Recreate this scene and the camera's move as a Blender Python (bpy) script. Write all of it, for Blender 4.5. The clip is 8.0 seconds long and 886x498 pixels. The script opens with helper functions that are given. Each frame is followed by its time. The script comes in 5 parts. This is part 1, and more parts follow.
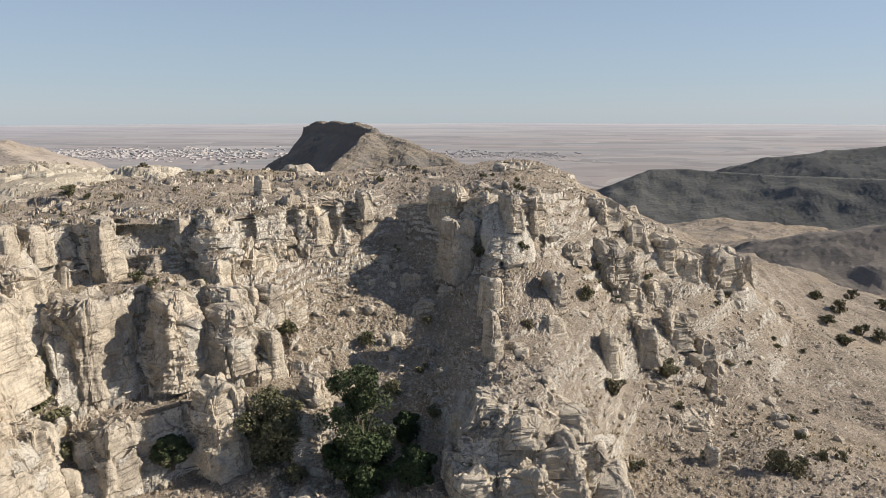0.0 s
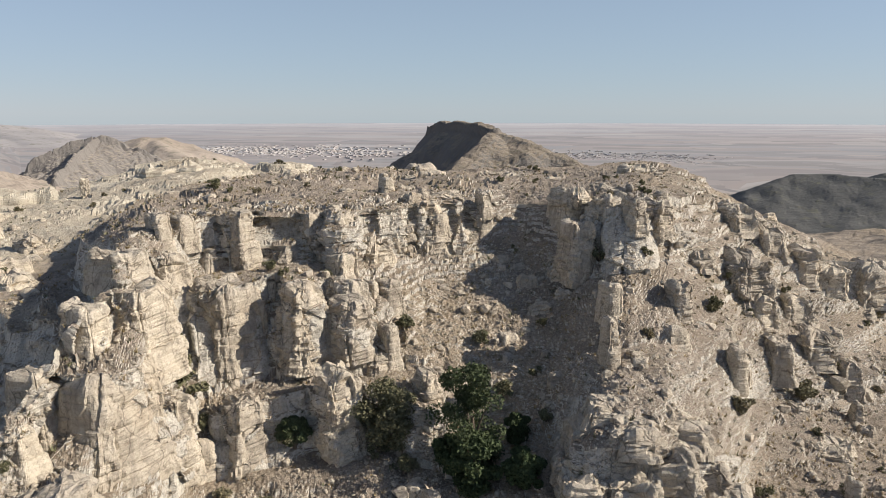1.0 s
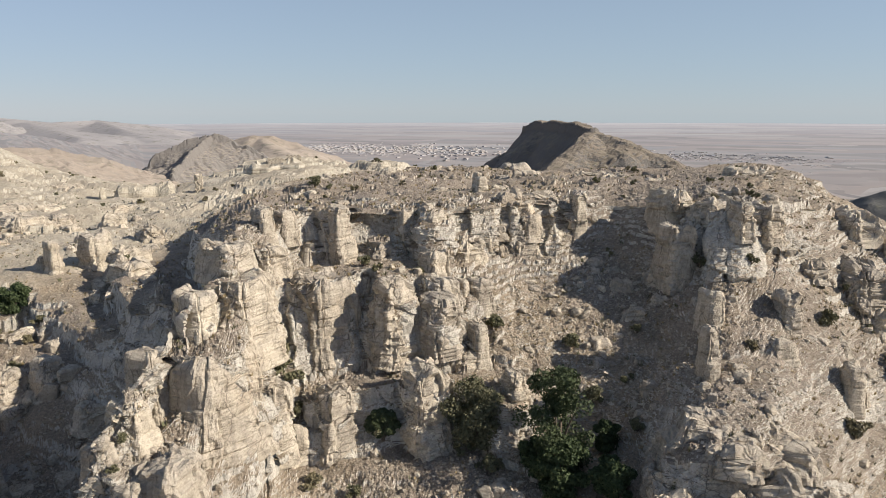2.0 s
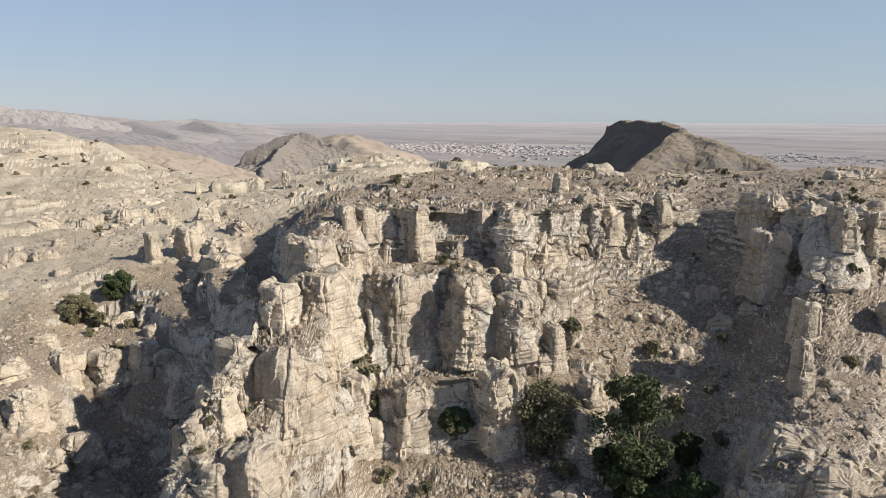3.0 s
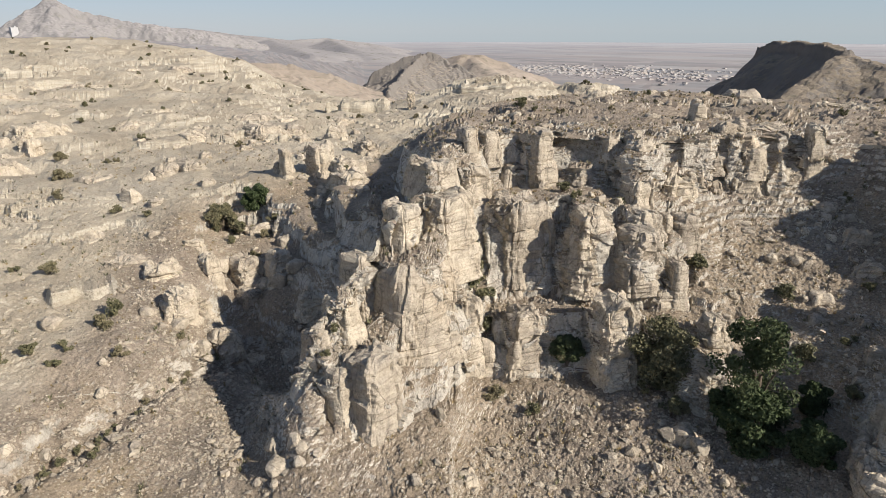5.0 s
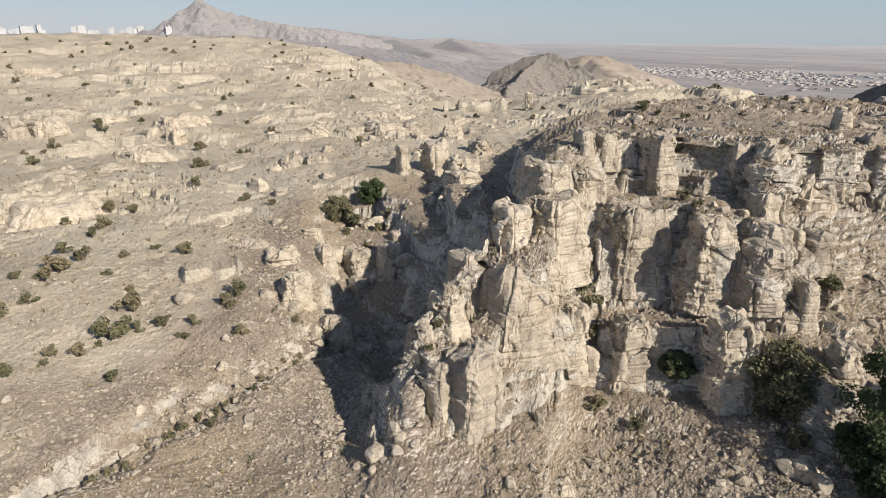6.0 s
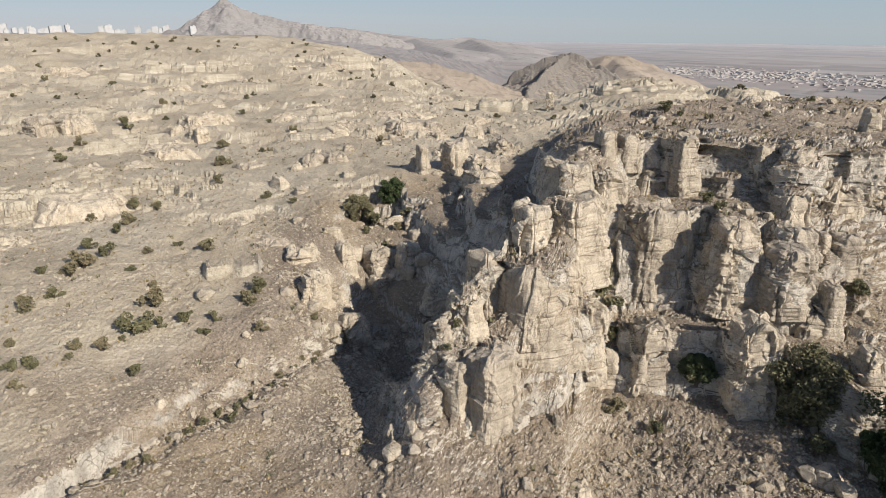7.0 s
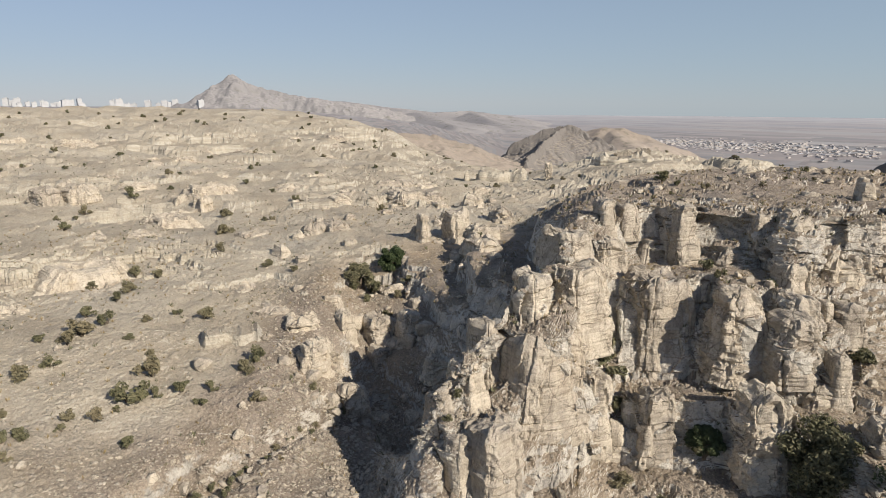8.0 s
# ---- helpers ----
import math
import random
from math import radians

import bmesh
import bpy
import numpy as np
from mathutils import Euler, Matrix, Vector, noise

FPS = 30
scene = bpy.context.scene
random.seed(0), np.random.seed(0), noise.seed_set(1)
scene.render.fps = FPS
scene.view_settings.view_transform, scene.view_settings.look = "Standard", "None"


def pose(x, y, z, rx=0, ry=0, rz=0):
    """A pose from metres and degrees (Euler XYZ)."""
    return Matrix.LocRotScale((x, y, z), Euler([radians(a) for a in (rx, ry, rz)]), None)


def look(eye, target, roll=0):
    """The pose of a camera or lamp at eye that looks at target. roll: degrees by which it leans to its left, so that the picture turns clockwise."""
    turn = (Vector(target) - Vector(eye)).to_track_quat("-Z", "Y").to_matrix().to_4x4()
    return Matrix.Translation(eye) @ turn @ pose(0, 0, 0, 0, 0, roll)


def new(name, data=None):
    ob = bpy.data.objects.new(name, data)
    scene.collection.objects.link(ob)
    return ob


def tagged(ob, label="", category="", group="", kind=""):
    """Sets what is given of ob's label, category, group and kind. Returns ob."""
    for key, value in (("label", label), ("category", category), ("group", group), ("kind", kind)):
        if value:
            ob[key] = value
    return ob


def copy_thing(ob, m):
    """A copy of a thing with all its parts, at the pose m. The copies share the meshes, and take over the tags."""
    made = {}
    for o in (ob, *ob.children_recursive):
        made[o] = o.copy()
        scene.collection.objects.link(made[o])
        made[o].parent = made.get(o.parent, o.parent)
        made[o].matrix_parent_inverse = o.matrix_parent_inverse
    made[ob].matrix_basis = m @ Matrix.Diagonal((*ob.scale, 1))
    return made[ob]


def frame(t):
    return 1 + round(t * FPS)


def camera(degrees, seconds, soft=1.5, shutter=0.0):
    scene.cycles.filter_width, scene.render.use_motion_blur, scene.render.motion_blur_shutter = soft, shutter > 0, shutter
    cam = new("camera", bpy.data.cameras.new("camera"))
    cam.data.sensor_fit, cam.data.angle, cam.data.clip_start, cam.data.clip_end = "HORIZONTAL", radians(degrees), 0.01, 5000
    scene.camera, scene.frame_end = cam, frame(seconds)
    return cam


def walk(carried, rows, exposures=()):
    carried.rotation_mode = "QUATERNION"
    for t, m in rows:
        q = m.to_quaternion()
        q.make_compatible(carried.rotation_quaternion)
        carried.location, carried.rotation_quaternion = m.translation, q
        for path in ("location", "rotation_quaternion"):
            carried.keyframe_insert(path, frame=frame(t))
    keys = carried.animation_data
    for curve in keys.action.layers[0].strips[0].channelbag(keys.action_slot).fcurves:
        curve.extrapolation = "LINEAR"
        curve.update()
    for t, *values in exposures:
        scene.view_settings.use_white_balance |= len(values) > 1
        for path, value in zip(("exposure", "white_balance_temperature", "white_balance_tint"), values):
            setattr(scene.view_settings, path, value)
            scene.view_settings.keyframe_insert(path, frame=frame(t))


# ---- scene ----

# ---------------------------------------------------------------- camera
cam = camera(69.4, 8.0, 0.6)
# seconds, heading to the left, tilt, lean: the drone hovers and turns
TURNS = [
    (0.0, 0.0, -12.01, -0.05), (0.4, 0.15, -12.01, -0.05), (0.5, 0.4, -12.02, -0.05), (0.6, 1.13, -12.02, -0.05), (0.7, 2.65, -12.02, -0.05),
    (0.8, 4.4, -12.01, -0.05), (0.9, 7.25, -12.01, -0.05), (1.0, 10.72, -12.01, -0.05), (1.1, 13.85, -12.01, 0.0), (1.2, 15.92, -12.02, 0.0),
    (1.5, 18.3, -12.03, -0.05), (2.0, 19.1, -12.05, -0.1), (2.3, 20.53, -12.06, -0.12), (2.5, 22.6, -12.08, -0.12), (2.7, 24.5, -12.08, -0.1),
    (3.0, 26.22, -12.08, -0.07), (3.2, 26.95, -12.12, -0.06), (3.3, 27.25, -12.35, -0.05), (3.4, 27.58, -13.1, -0.04), (3.5, 27.91, -14.12, -0.03),
    (3.6, 28.26, -15.35, -0.04), (3.7, 28.6, -16.7, -0.05), (3.8, 29.0, -17.75, -0.06), (3.9, 29.4, -18.4, -0.07), (4.0, 29.92, -18.65, -0.08),
    (4.1, 31.05, -18.62, -0.08), (4.2, 32.87, -18.62, -0.06), (5.3, 38.45, -18.8, 0.0), (5.5, 40.47, -18.8, 0.02), (5.6, 41.95, -18.8, 0.05),
    (5.7, 43.5, -18.8, 0.1), (5.8, 45.1, -18.8, 0.14), (5.9, 46.5, -18.8, 0.17), (6.0, 47.43, -18.8, 0.19), (6.2, 48.3, -18.81, 0.22),
    (6.5, 48.69, -18.82, 0.23), (7.0, 49.24, -18.83, 0.22), (7.1, 49.26, -18.75, 0.21), (7.2, 49.28, -18.5, 0.2), (7.3, 49.3, -17.9, 0.2),
    (7.4, 49.3, -16.9, 0.19), (7.5, 49.31, -15.76, 0.18), (7.6, 49.31, -14.3, 0.19), (7.7, 49.31, -13.1, 0.2), (7.8, 49.31, -12.76, 0.2), (8.0, 49.31, -12.74, 0.2)]
walk(cam, [(t, pose(0, 0, 0, 90 + tilt, 0, turn) @ pose(0, 0, 0, 0, 0, lean)) for t, turn, tilt, lean in TURNS],
     [(0.0, 0.42), (3.0, 0.40), (5.5, 0.38), (7.0, 0.28), (8.0, 0.23)])

# ---------------------------------------------------------------- light
SUN_SIDE, SUN_UP = 86.0, 31.0      # bearing clockwise from +y, elevation
world = bpy.data.worlds.new("sky")
scene.world = world
world.use_nodes = True
wn = world.node_tree.nodes
sky = wn.new("ShaderNodeTexSky")
sky.sky_type, sky.sun_disc = "NISHITA", False
sky.sun_elevation, sky.sun_rotation = radians(SUN_UP), radians(SUN_SIDE)
sky.altitude, sky.air_density, sky.dust_density, sky.ozone_density = 0, 1.0, 0.05, 3.0
# dusty air: the sky's low yellow is thinned, and a pale veil lies over the blue
cool = wn.new("ShaderNodeMix")
cool.data_type, cool.blend_type = "RGBA", "MULTIPLY"
cool.inputs[0].default_value = 1.0
world.node_tree.links.new(sky.outputs[0], cool.inputs[6])
cool.inputs[7].default_value = (0.85, 0.72, 1.0, 1)
veil = wn.new("ShaderNodeMix")
veil.data_type = "RGBA"
# the dust lies low: thick towards the horizon, thin overhead
way = wn.new("ShaderNodeTexCoord")
parts_ = wn.new("ShaderNodeSeparateXYZ")
world.node_tree.links.new(way.outputs["Generated"], parts_.inputs[0])
thick = wn.new("ShaderNodeMapRange")
thick.interpolation_type = "SMOOTHSTEP"
for socket, value in ((1, -0.02), (2, 0.55), (3, 0.68), (4, 0.23)):
    thick.inputs[socket].default_value = value
world.node_tree.links.new(parts_.outputs["Z"], thick.inputs[0])
world.node_tree.links.new(thick.outputs[0], veil.inputs[0])
world.node_tree.links.new(cool.outputs[2], veil.inputs[6])
veil.inputs[7].default_value = (5.0, 6.6, 7.3, 1)
world.node_tree.links.new(veil.outputs[2], wn["Background"].inputs[0])
wn["Background"].inputs[1].default_value = 0.067
lamp = bpy.data.lights.new("sun", "SUN")
lamp.energy, lamp.angle, lamp.color = 5.0, radians(0.6), (1.0, 0.915, 0.80)
sun = new("sun", lamp)
to_sun = Vector((math.sin(radians(SUN_SIDE)) * math.cos(radians(SUN_UP)), math.cos(radians(SUN_SIDE)) * math.cos(radians(SUN_UP)), math.sin(radians(SUN_UP))))
sun.matrix_world = look(to_sun * 300, (0, 0, 0))


# ---------------------------------------------------------------- materials
def shader(name, rough=0.9):
    m = bpy.data.materials.new(name)
    m.use_nodes = True
    t = m.node_tree
    b = t.nodes["Principled BSDF"]
    b.inputs["Roughness"].default_value = rough
    b.inputs["Specular IOR Level"].default_value = 0.2
    return m, t, b


def put(t, kind, links=(), **values):
    n = t.nodes.new("ShaderNode" + kind)
    for key, value in values.items():
        setattr(n, key, value)
    for key, value in links:
        if isinstance(value, bpy.types.NodeSocket):
            t.links.new(value, n.inputs[key])
        else:
            n.inputs[key].default_value = value
    return n


def ramp(t, fac, stops):
    n = put(t, "ValToRGB", [("Fac", fac)])
    e = n.color_ramp.elements
    while len(e) < len(stops):
        e.new(0.5)
    for el, (p, c) in zip(e, stops):
        el.position, el.color = p, (*c, 1) if not isinstance(c, float) else (c, c, c, 1)
    return n.outputs["Color"]


def mixed(t, fac, a, b, how="MIX"):
    n = put(t, "Mix", [], data_type="RGBA", blend_type=how)
    for i, v in ((0, fac), (6, a), (7, b)):
        if isinstance(v, bpy.types.NodeSocket):
            t.links.new(v, n.inputs[i])
        else:
            n.inputs[i].default_value = v if i == 0 else (*v, 1)
    return n.outputs[2]


def fuzz(t, co, scale, detail=6.0, rough=0.6, warp=0.0):
    return put(t, "TexNoise", [("Vector", co), ("Scale", scale), ("Detail", detail), ("Roughness", rough), ("Distortion", warp)]).outputs["Fac"]


def sums(t, how, a, b=0.0, c=0.0):
    n = put(t, "Math", [], operation=how)
    for i, v in enumerate((a, b, c)):
        if isinstance(v, bpy.types.NodeSocket):
            t.links.new(v, n.inputs[i])
        else:
            n.inputs[i].default_value = v
    return n.outputs[0]


def stretch(t, co, x, y, z):
    return put(t, "Mapping", [("Vector", co), ("Scale", (x, y, z))]).outputs[0]


def rock_colour(t, co):
    """Pale bedded limestone: grey weathered skin, buff and rusty fresh faces, dark streaks."""
    big = fuzz(t, co, 0.11, 4)
    mid = fuzz(t, co, 0.9, 7, 0.65)
    fine = fuzz(t, co, 6.0, 6, 0.7)
    beds = fuzz(t, stretch(t, co, 0.15, 0.15, 2.6), 1.0, 5, 0.65, 0.4)
    runs = fuzz(t, stretch(t, co, 1.5, 1.5, 0.16), 1.0, 5, 0.6)
    c = ramp(t, mid, [(0.3, (0.41, 0.372, 0.31)), (0.5, (0.585, 0.538, 0.456)), (0.72, (0.685, 0.637, 0.552))])
    c = mixed(t, ramp(t, beds, [(0.46, 0.0), (0.66, 0.3)]), c, (0.36, 0.335, 0.30))
    c = mixed(t, ramp(t, runs, [(0.5, 0.0), (0.68, 0.6)]), c, (0.255, 0.235, 0.21))
    c = mixed(t, ramp(t, big, [(0.60, 0.0), (0.74, 0.35)]), c, (0.56, 0.45, 0.31))
    c = mixed(t, ramp(t, fine, [(0.34, 0.45), (0.48, 0.0)]), c, (0.22, 0.20, 0.17))
    c = mixed(t, ramp(t, fuzz(t, co, 2.6, 5, 0.75, 0.5), [(0.58, 0.0), (0.68, 0.35)]), c, (0.24, 0.22, 0.19))
    c = mixed(t, 1.0, c, ramp(t, fuzz(t, co, 5.5, 9, 0.8), [(0.31, (0.5, 0.49, 0.48)), (0.43, (0.88, 0.88, 0.88)), (0.68, (1.0, 1.0, 1.0))]), "MULTIPLY")
    # thin dark lines along joints and cracks
    bent = put(t, "VectorMath", [(0, co), (1, put(t, "TexNoise", [("Vector", co), ("Scale", 0.9), ("Detail", 4.0)]).outputs["Color"])], operation="ADD").outputs[0]
    for scale, thin, high, much in ((0.55, 0.022, 0.45, 0.75), (1.5, 0.035, 1.6, 0.6)):
        v = put(t, "TexVoronoi", [("Vector", stretch(t, bent, 1.0, 1.0, high)), ("Scale", scale)], feature="DISTANCE_TO_EDGE").outputs["Distance"]
        line = sums(t, "MULTIPLY", ramp(t, v, [(0.0, 1.0), (thin, 0.0)]), ramp(t, fuzz(t, co, 0.7, 3), [(0.42, 0.0), (0.55, much)]))
        c = mixed(t, line, c, (0.10, 0.085, 0.07))
    return c, mid, fine, beds


def bumped(t, b, height, strength, distance):
    n = put(t, "Bump", [("Height", height), ("Strength", strength), ("Distance", distance)])
    t.links.new(n.outputs[0], b.inputs["Normal"])


def limestone(name, worn=1.0):
    m, t, b = shader(name, 0.92)
    co = put(t, "NewGeometry").outputs["Position"]
    c, mid, fine, beds = rock_colour(t, co)
    rnd = put(t, "ObjectInfo").outputs["Random"]
    c = mixed(t, 1.0, c, ramp(t, rnd, [(0.0, (0.82, 0.80, 0.78)), (1.0, (1.08, 1.05, 1.0))]), "MULTIPLY")
    c = mixed(t, 1.0, c, (worn, worn * 0.97, worn * 0.93), "MULTIPLY")
    t.links.new(c, b.inputs["Base Color"])
    bumped(t, b, sums(t, "ADD", sums(t, "ADD", mid, fine), sums(t, "MULTIPLY", beds, 0.5)), 0.6, 0.25)
    return m


def hillside(name):
    """Steep ground shows limestone, gentle ground is stony soil with dry grass."""
    m, t, b = shader(name, 0.95)
    geo = put(t, "NewGeometry")
    co = geo.outputs["Position"]
    c, mid, fine, beds = rock_colour(t, co)
    up = put(t, "SeparateXYZ", [("Vector", geo.outputs["Normal"])]).outputs["Z"]
    patch = fuzz(t, co, 0.16, 5, 0.6)
    soil = ramp(t, fuzz(t, co, 0.35, 7, 0.65), [(0.3, (0.20, 0.163, 0.126)), (0.5, (0.31, 0.257, 0.2)), (0.7, (0.415, 0.348, 0.276))])
    soil = mixed(t, ramp(t, fuzz(t, co, 0.07, 3), [(0.46, 0.0), (0.64, 0.5)]), soil, (0.38, 0.30, 0.20))
    chips = put(t, "TexVoronoi", [("Vector", co), ("Scale", 2.4), ("Randomness", 1.0)])
    chip = ramp(t, chips.outputs["Distance"], [(0.18, 1.0), (0.34, 0.0)])
    keep = ramp(t, put(t, "SeparateColor", [("Color", chips.outputs["Color"])]).outputs[0], [(0.45, 0.0), (0.5, 1.0)])
    stony = sums(t, "MULTIPLY", sums(t, "MULTIPLY", chip, keep), 0.75)
    soil = mixed(t, stony, soil, (0.43, 0.38, 0.31))
    soil = mixed(t, 1.0, soil, ramp(t, fuzz(t, co, 6.5, 9, 0.8), [(0.33, (0.33, 0.32, 0.31)), (0.5, (0.83, 0.83, 0.83)), (0.67, (1.25, 1.25, 1.25))]), "MULTIPLY")
    tuft = ramp(t, fuzz(t, co, 1.6, 5, 0.7), [(0.58, 0.0), (0.7, 0.55)])
    soil = mixed(t, tuft, soil, (0.20, 0.165, 0.09))
    fac = sums(t, "ADD", up, sums(t, "MULTIPLY", sums(t, "SUBTRACT", patch, 0.5), 0.9))
    fac = sums(t, "ADD", fac, sums(t, "MULTIPLY", sums(t, "SUBTRACT", mid, 0.5), 0.5))
    scree = put(t, "Attribute", attribute_name="scree").outputs["Fac"]
    fac = sums(t, "ADD", fac, sums(t, "MULTIPLY", scree, 0.38))
    c = mixed(t, ramp(t, fac, [(0.80, 0.0), (0.96, 1.0)]), c, soil)
    # pale chalk beds and dusty soil beyond the gully
    pbeds = fuzz(t, stretch(t, co, 0.06, 0.06, 1.3), 1.0, 6, 0.65, 0.6)
    dust = ramp(t, fuzz(t, co, 0.06, 7, 0.62), [(0.3, (0.385, 0.325, 0.24)), (0.5, (0.485, 0.42, 0.318)), (0.72, (0.56, 0.50, 0.40))])
    dust = mixed(t, ramp(t, mid, [(0.35, 0.4), (0.5, 0.0)]), dust, (0.29, 0.225, 0.16))
    dust = mixed(t, sums(t, "MULTIPLY", stony, 0.6), dust, (0.56, 0.50, 0.41))
    pale = ramp(t, pbeds, [(0.3, (0.37, 0.32, 0.245)), (0.5, (0.53, 0.475, 0.375)), (0.7, (0.63, 0.575, 0.47))])
    pfac = sums(t, "ADD", up, sums(t, "MULTIPLY", sums(t, "SUBTRACT", mid, 0.5), 0.7))
    pale = mixed(t, ramp(t, pfac, [(0.80, 0.0), (0.95, 1.0)]), pale, dust)
    pale = mixed(t, ramp(t, fine, [(0.3, 0.3), (0.5, 0.0)]), pale, (0.24, 0.19, 0.14))
    pale = mixed(t, 1.0, pale, ramp(t, fuzz(t, co, 3.0, 9, 0.8), [(0.32, (0.52, 0.50, 0.475)), (0.46, (0.84, 0.84, 0.84)), (0.68, (1.0, 1.0, 1.0))]), "MULTIPLY")
    c = mixed(t, put(t, "Attribute", attribute_name="chalk").outputs["Fac"], c, pale)
    t.links.new(c, b.inputs["Base Color"])
    h = sums(t, "ADD", sums(t, "ADD", mid, fine), sums(t, "ADD", beds, sums(t, "MULTIPLY", stony, 0.6)))
    bumped(t, b, h, 0.65, 0.25)
    return m


def far_ground(name, dark, light, scale=0.02, rocky=(0.2, 0.18, 0.16), relief=0.7):
    m, t, b = shader(name, 0.97)
    geo = put(t, "NewGeometry")
    co = geo.outputs["Position"]
    up = put(t, "SeparateXYZ", [("Vector", geo.outputs["Normal"])]).outputs["Z"]
    n = fuzz(t, co, scale, 8, 0.65)
    spots = fuzz(t, co, scale * 9, 5, 0.7)
    c = ramp(t, n, [(0.35, dark), (0.62, light)])
    c = mixed(t, ramp(t, spots, [(0.55, 0.0), (0.66, 0.6)]), c, (0.13, 0.125, 0.085))
    c = mixed(t, ramp(t, sums(t, "ADD", up, sums(t, "MULTIPLY", spots, 0.3)), [(0.85, 0.8), (1.0, 0.0)]), c, rocky)
    t.links.new(c, b.inputs["Base Color"])
    bumped(t, b, sums(t, "ADD", n, spots), relief, 2.0)
    return m


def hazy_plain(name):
    """The distant plain, kilometres off: a backdrop of field strips, its haze painted in with greyed colours and
    emission.
    """
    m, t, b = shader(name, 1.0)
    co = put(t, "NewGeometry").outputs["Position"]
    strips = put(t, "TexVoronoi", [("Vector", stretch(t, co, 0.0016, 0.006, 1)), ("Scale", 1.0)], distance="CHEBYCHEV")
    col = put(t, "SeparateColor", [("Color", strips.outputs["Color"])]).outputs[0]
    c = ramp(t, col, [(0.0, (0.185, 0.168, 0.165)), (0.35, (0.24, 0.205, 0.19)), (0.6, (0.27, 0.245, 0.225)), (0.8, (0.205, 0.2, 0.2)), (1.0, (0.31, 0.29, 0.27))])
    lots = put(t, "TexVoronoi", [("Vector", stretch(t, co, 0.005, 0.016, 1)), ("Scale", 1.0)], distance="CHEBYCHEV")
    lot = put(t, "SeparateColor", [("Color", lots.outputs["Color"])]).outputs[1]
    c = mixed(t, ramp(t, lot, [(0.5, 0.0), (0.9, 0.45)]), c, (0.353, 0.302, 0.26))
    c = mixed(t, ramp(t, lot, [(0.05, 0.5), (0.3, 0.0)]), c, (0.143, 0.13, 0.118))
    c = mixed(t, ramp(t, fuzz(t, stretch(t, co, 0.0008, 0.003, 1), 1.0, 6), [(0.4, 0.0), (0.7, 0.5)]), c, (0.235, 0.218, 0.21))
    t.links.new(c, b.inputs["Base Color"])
    # emission that grows with distance stands in for haze; the ground is no lamp
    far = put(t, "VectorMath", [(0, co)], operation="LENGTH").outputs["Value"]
    haze_glow = put(t, "MapRange", [("Value", far), (1, 700.0), (2, 4700.0), (3, 0.02), (4, 0.2)]).outputs[0]
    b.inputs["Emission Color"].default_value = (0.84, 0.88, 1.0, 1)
    t.links.new(haze_glow, b.inputs["Emission Strength"])
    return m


ROCK, HILL = limestone("limestone"), hillside("stony_hillside")
RUBBLE = limestone("weathered_rubble", 0.85)
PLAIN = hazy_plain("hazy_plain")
# shade on the scrub hills is toned into these dark colours
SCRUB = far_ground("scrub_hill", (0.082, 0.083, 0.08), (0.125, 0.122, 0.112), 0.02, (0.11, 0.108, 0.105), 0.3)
BROWN = far_ground("brown_earth", (0.115, 0.1, 0.088), (0.17, 0.147, 0.125), 0.015, (0.12, 0.108, 0.098), 0.25)
MESA = far_ground("mesa_ground", (0.168, 0.139, 0.105), (0.252, 0.21, 0.16), 0.03, (0.134, 0.126, 0.118))
TAN = far_ground("tan_hill", (0.302, 0.252, 0.202), (0.386, 0.328, 0.269), 0.012, (0.252, 0.218, 0.185))
# air haze over the farthest hills is painted into this pale grey
HAZE = far_ground("hazed_far_hill", (0.27, 0.255, 0.25), (0.33, 0.31, 0.30), 0.004, (0.24, 0.23, 0.225), 0.3)
GREY = far_ground("grey_rock_hill", (0.22, 0.19, 0.16), (0.3, 0.26, 0.215), 0.05, (0.185, 0.172, 0.16), 0.5)


# ---------------------------------------------------------------- helpers for shapes
def bearing(az, d, z=0.0):
    """A place d metres off, az degrees to the left of +y."""
    return Vector((-math.sin(radians(az)) * d, math.cos(radians(az)) * d, z))


def mesh_of(name, verts, quads, mats, slots=None, smooth=False):
    me = bpy.data.meshes.new(name)
    verts, quads = np.asarray(verts, np.float32), np.asarray(quads, np.int32)
    k = quads.shape[1]
    me.vertices.add(len(verts))
    me.vertices.foreach_set("co", verts.ravel())
    me.loops.add(quads.size)
    me.loops.foreach_set("vertex_index", quads.ravel())
    me.polygons.add(len(quads))
    me.polygons.foreach_set("loop_start", np.arange(len(quads), dtype=np.int32) * k)
    if slots is not None:
        me.polygons.foreach_set("material_index", np.asarray(slots, np.int32))
    me.polygons.foreach_set("use_smooth", np.full(len(quads), smooth, bool))
    for m in mats:
        me.materials.append(m)
    me.update(calc_edges=True)
    return me


def sheet_quads(rows, cols, closed=False):
    j = np.arange(cols if closed else cols - 1)
    i = np.arange(rows - 1)
    i, j = np.meshgrid(i, j, indexing="ij")
    k = (j + 1) % cols
    return np.stack([i * cols + j, i * cols + k, (i + 1) * cols + k, (i + 1) * cols + j], -1).reshape(-1, 4)


# <terrain>
def lattice(ix, iy, iz, seed):
    h = (ix * 374761393 + iy * 668265263 + iz * 2147483647 + seed * 974634777) & 0xFFFFFFFF
    h = ((h ^ (h >> 13)) * 1274126177) & 0xFFFFFFFF
    h = ((h ^ (h >> 16)) * 2246822519) & 0xFFFFFFFF
    return ((h ^ (h >> 15)) & 0xFFFFFF) / float(0xFFFFFF)


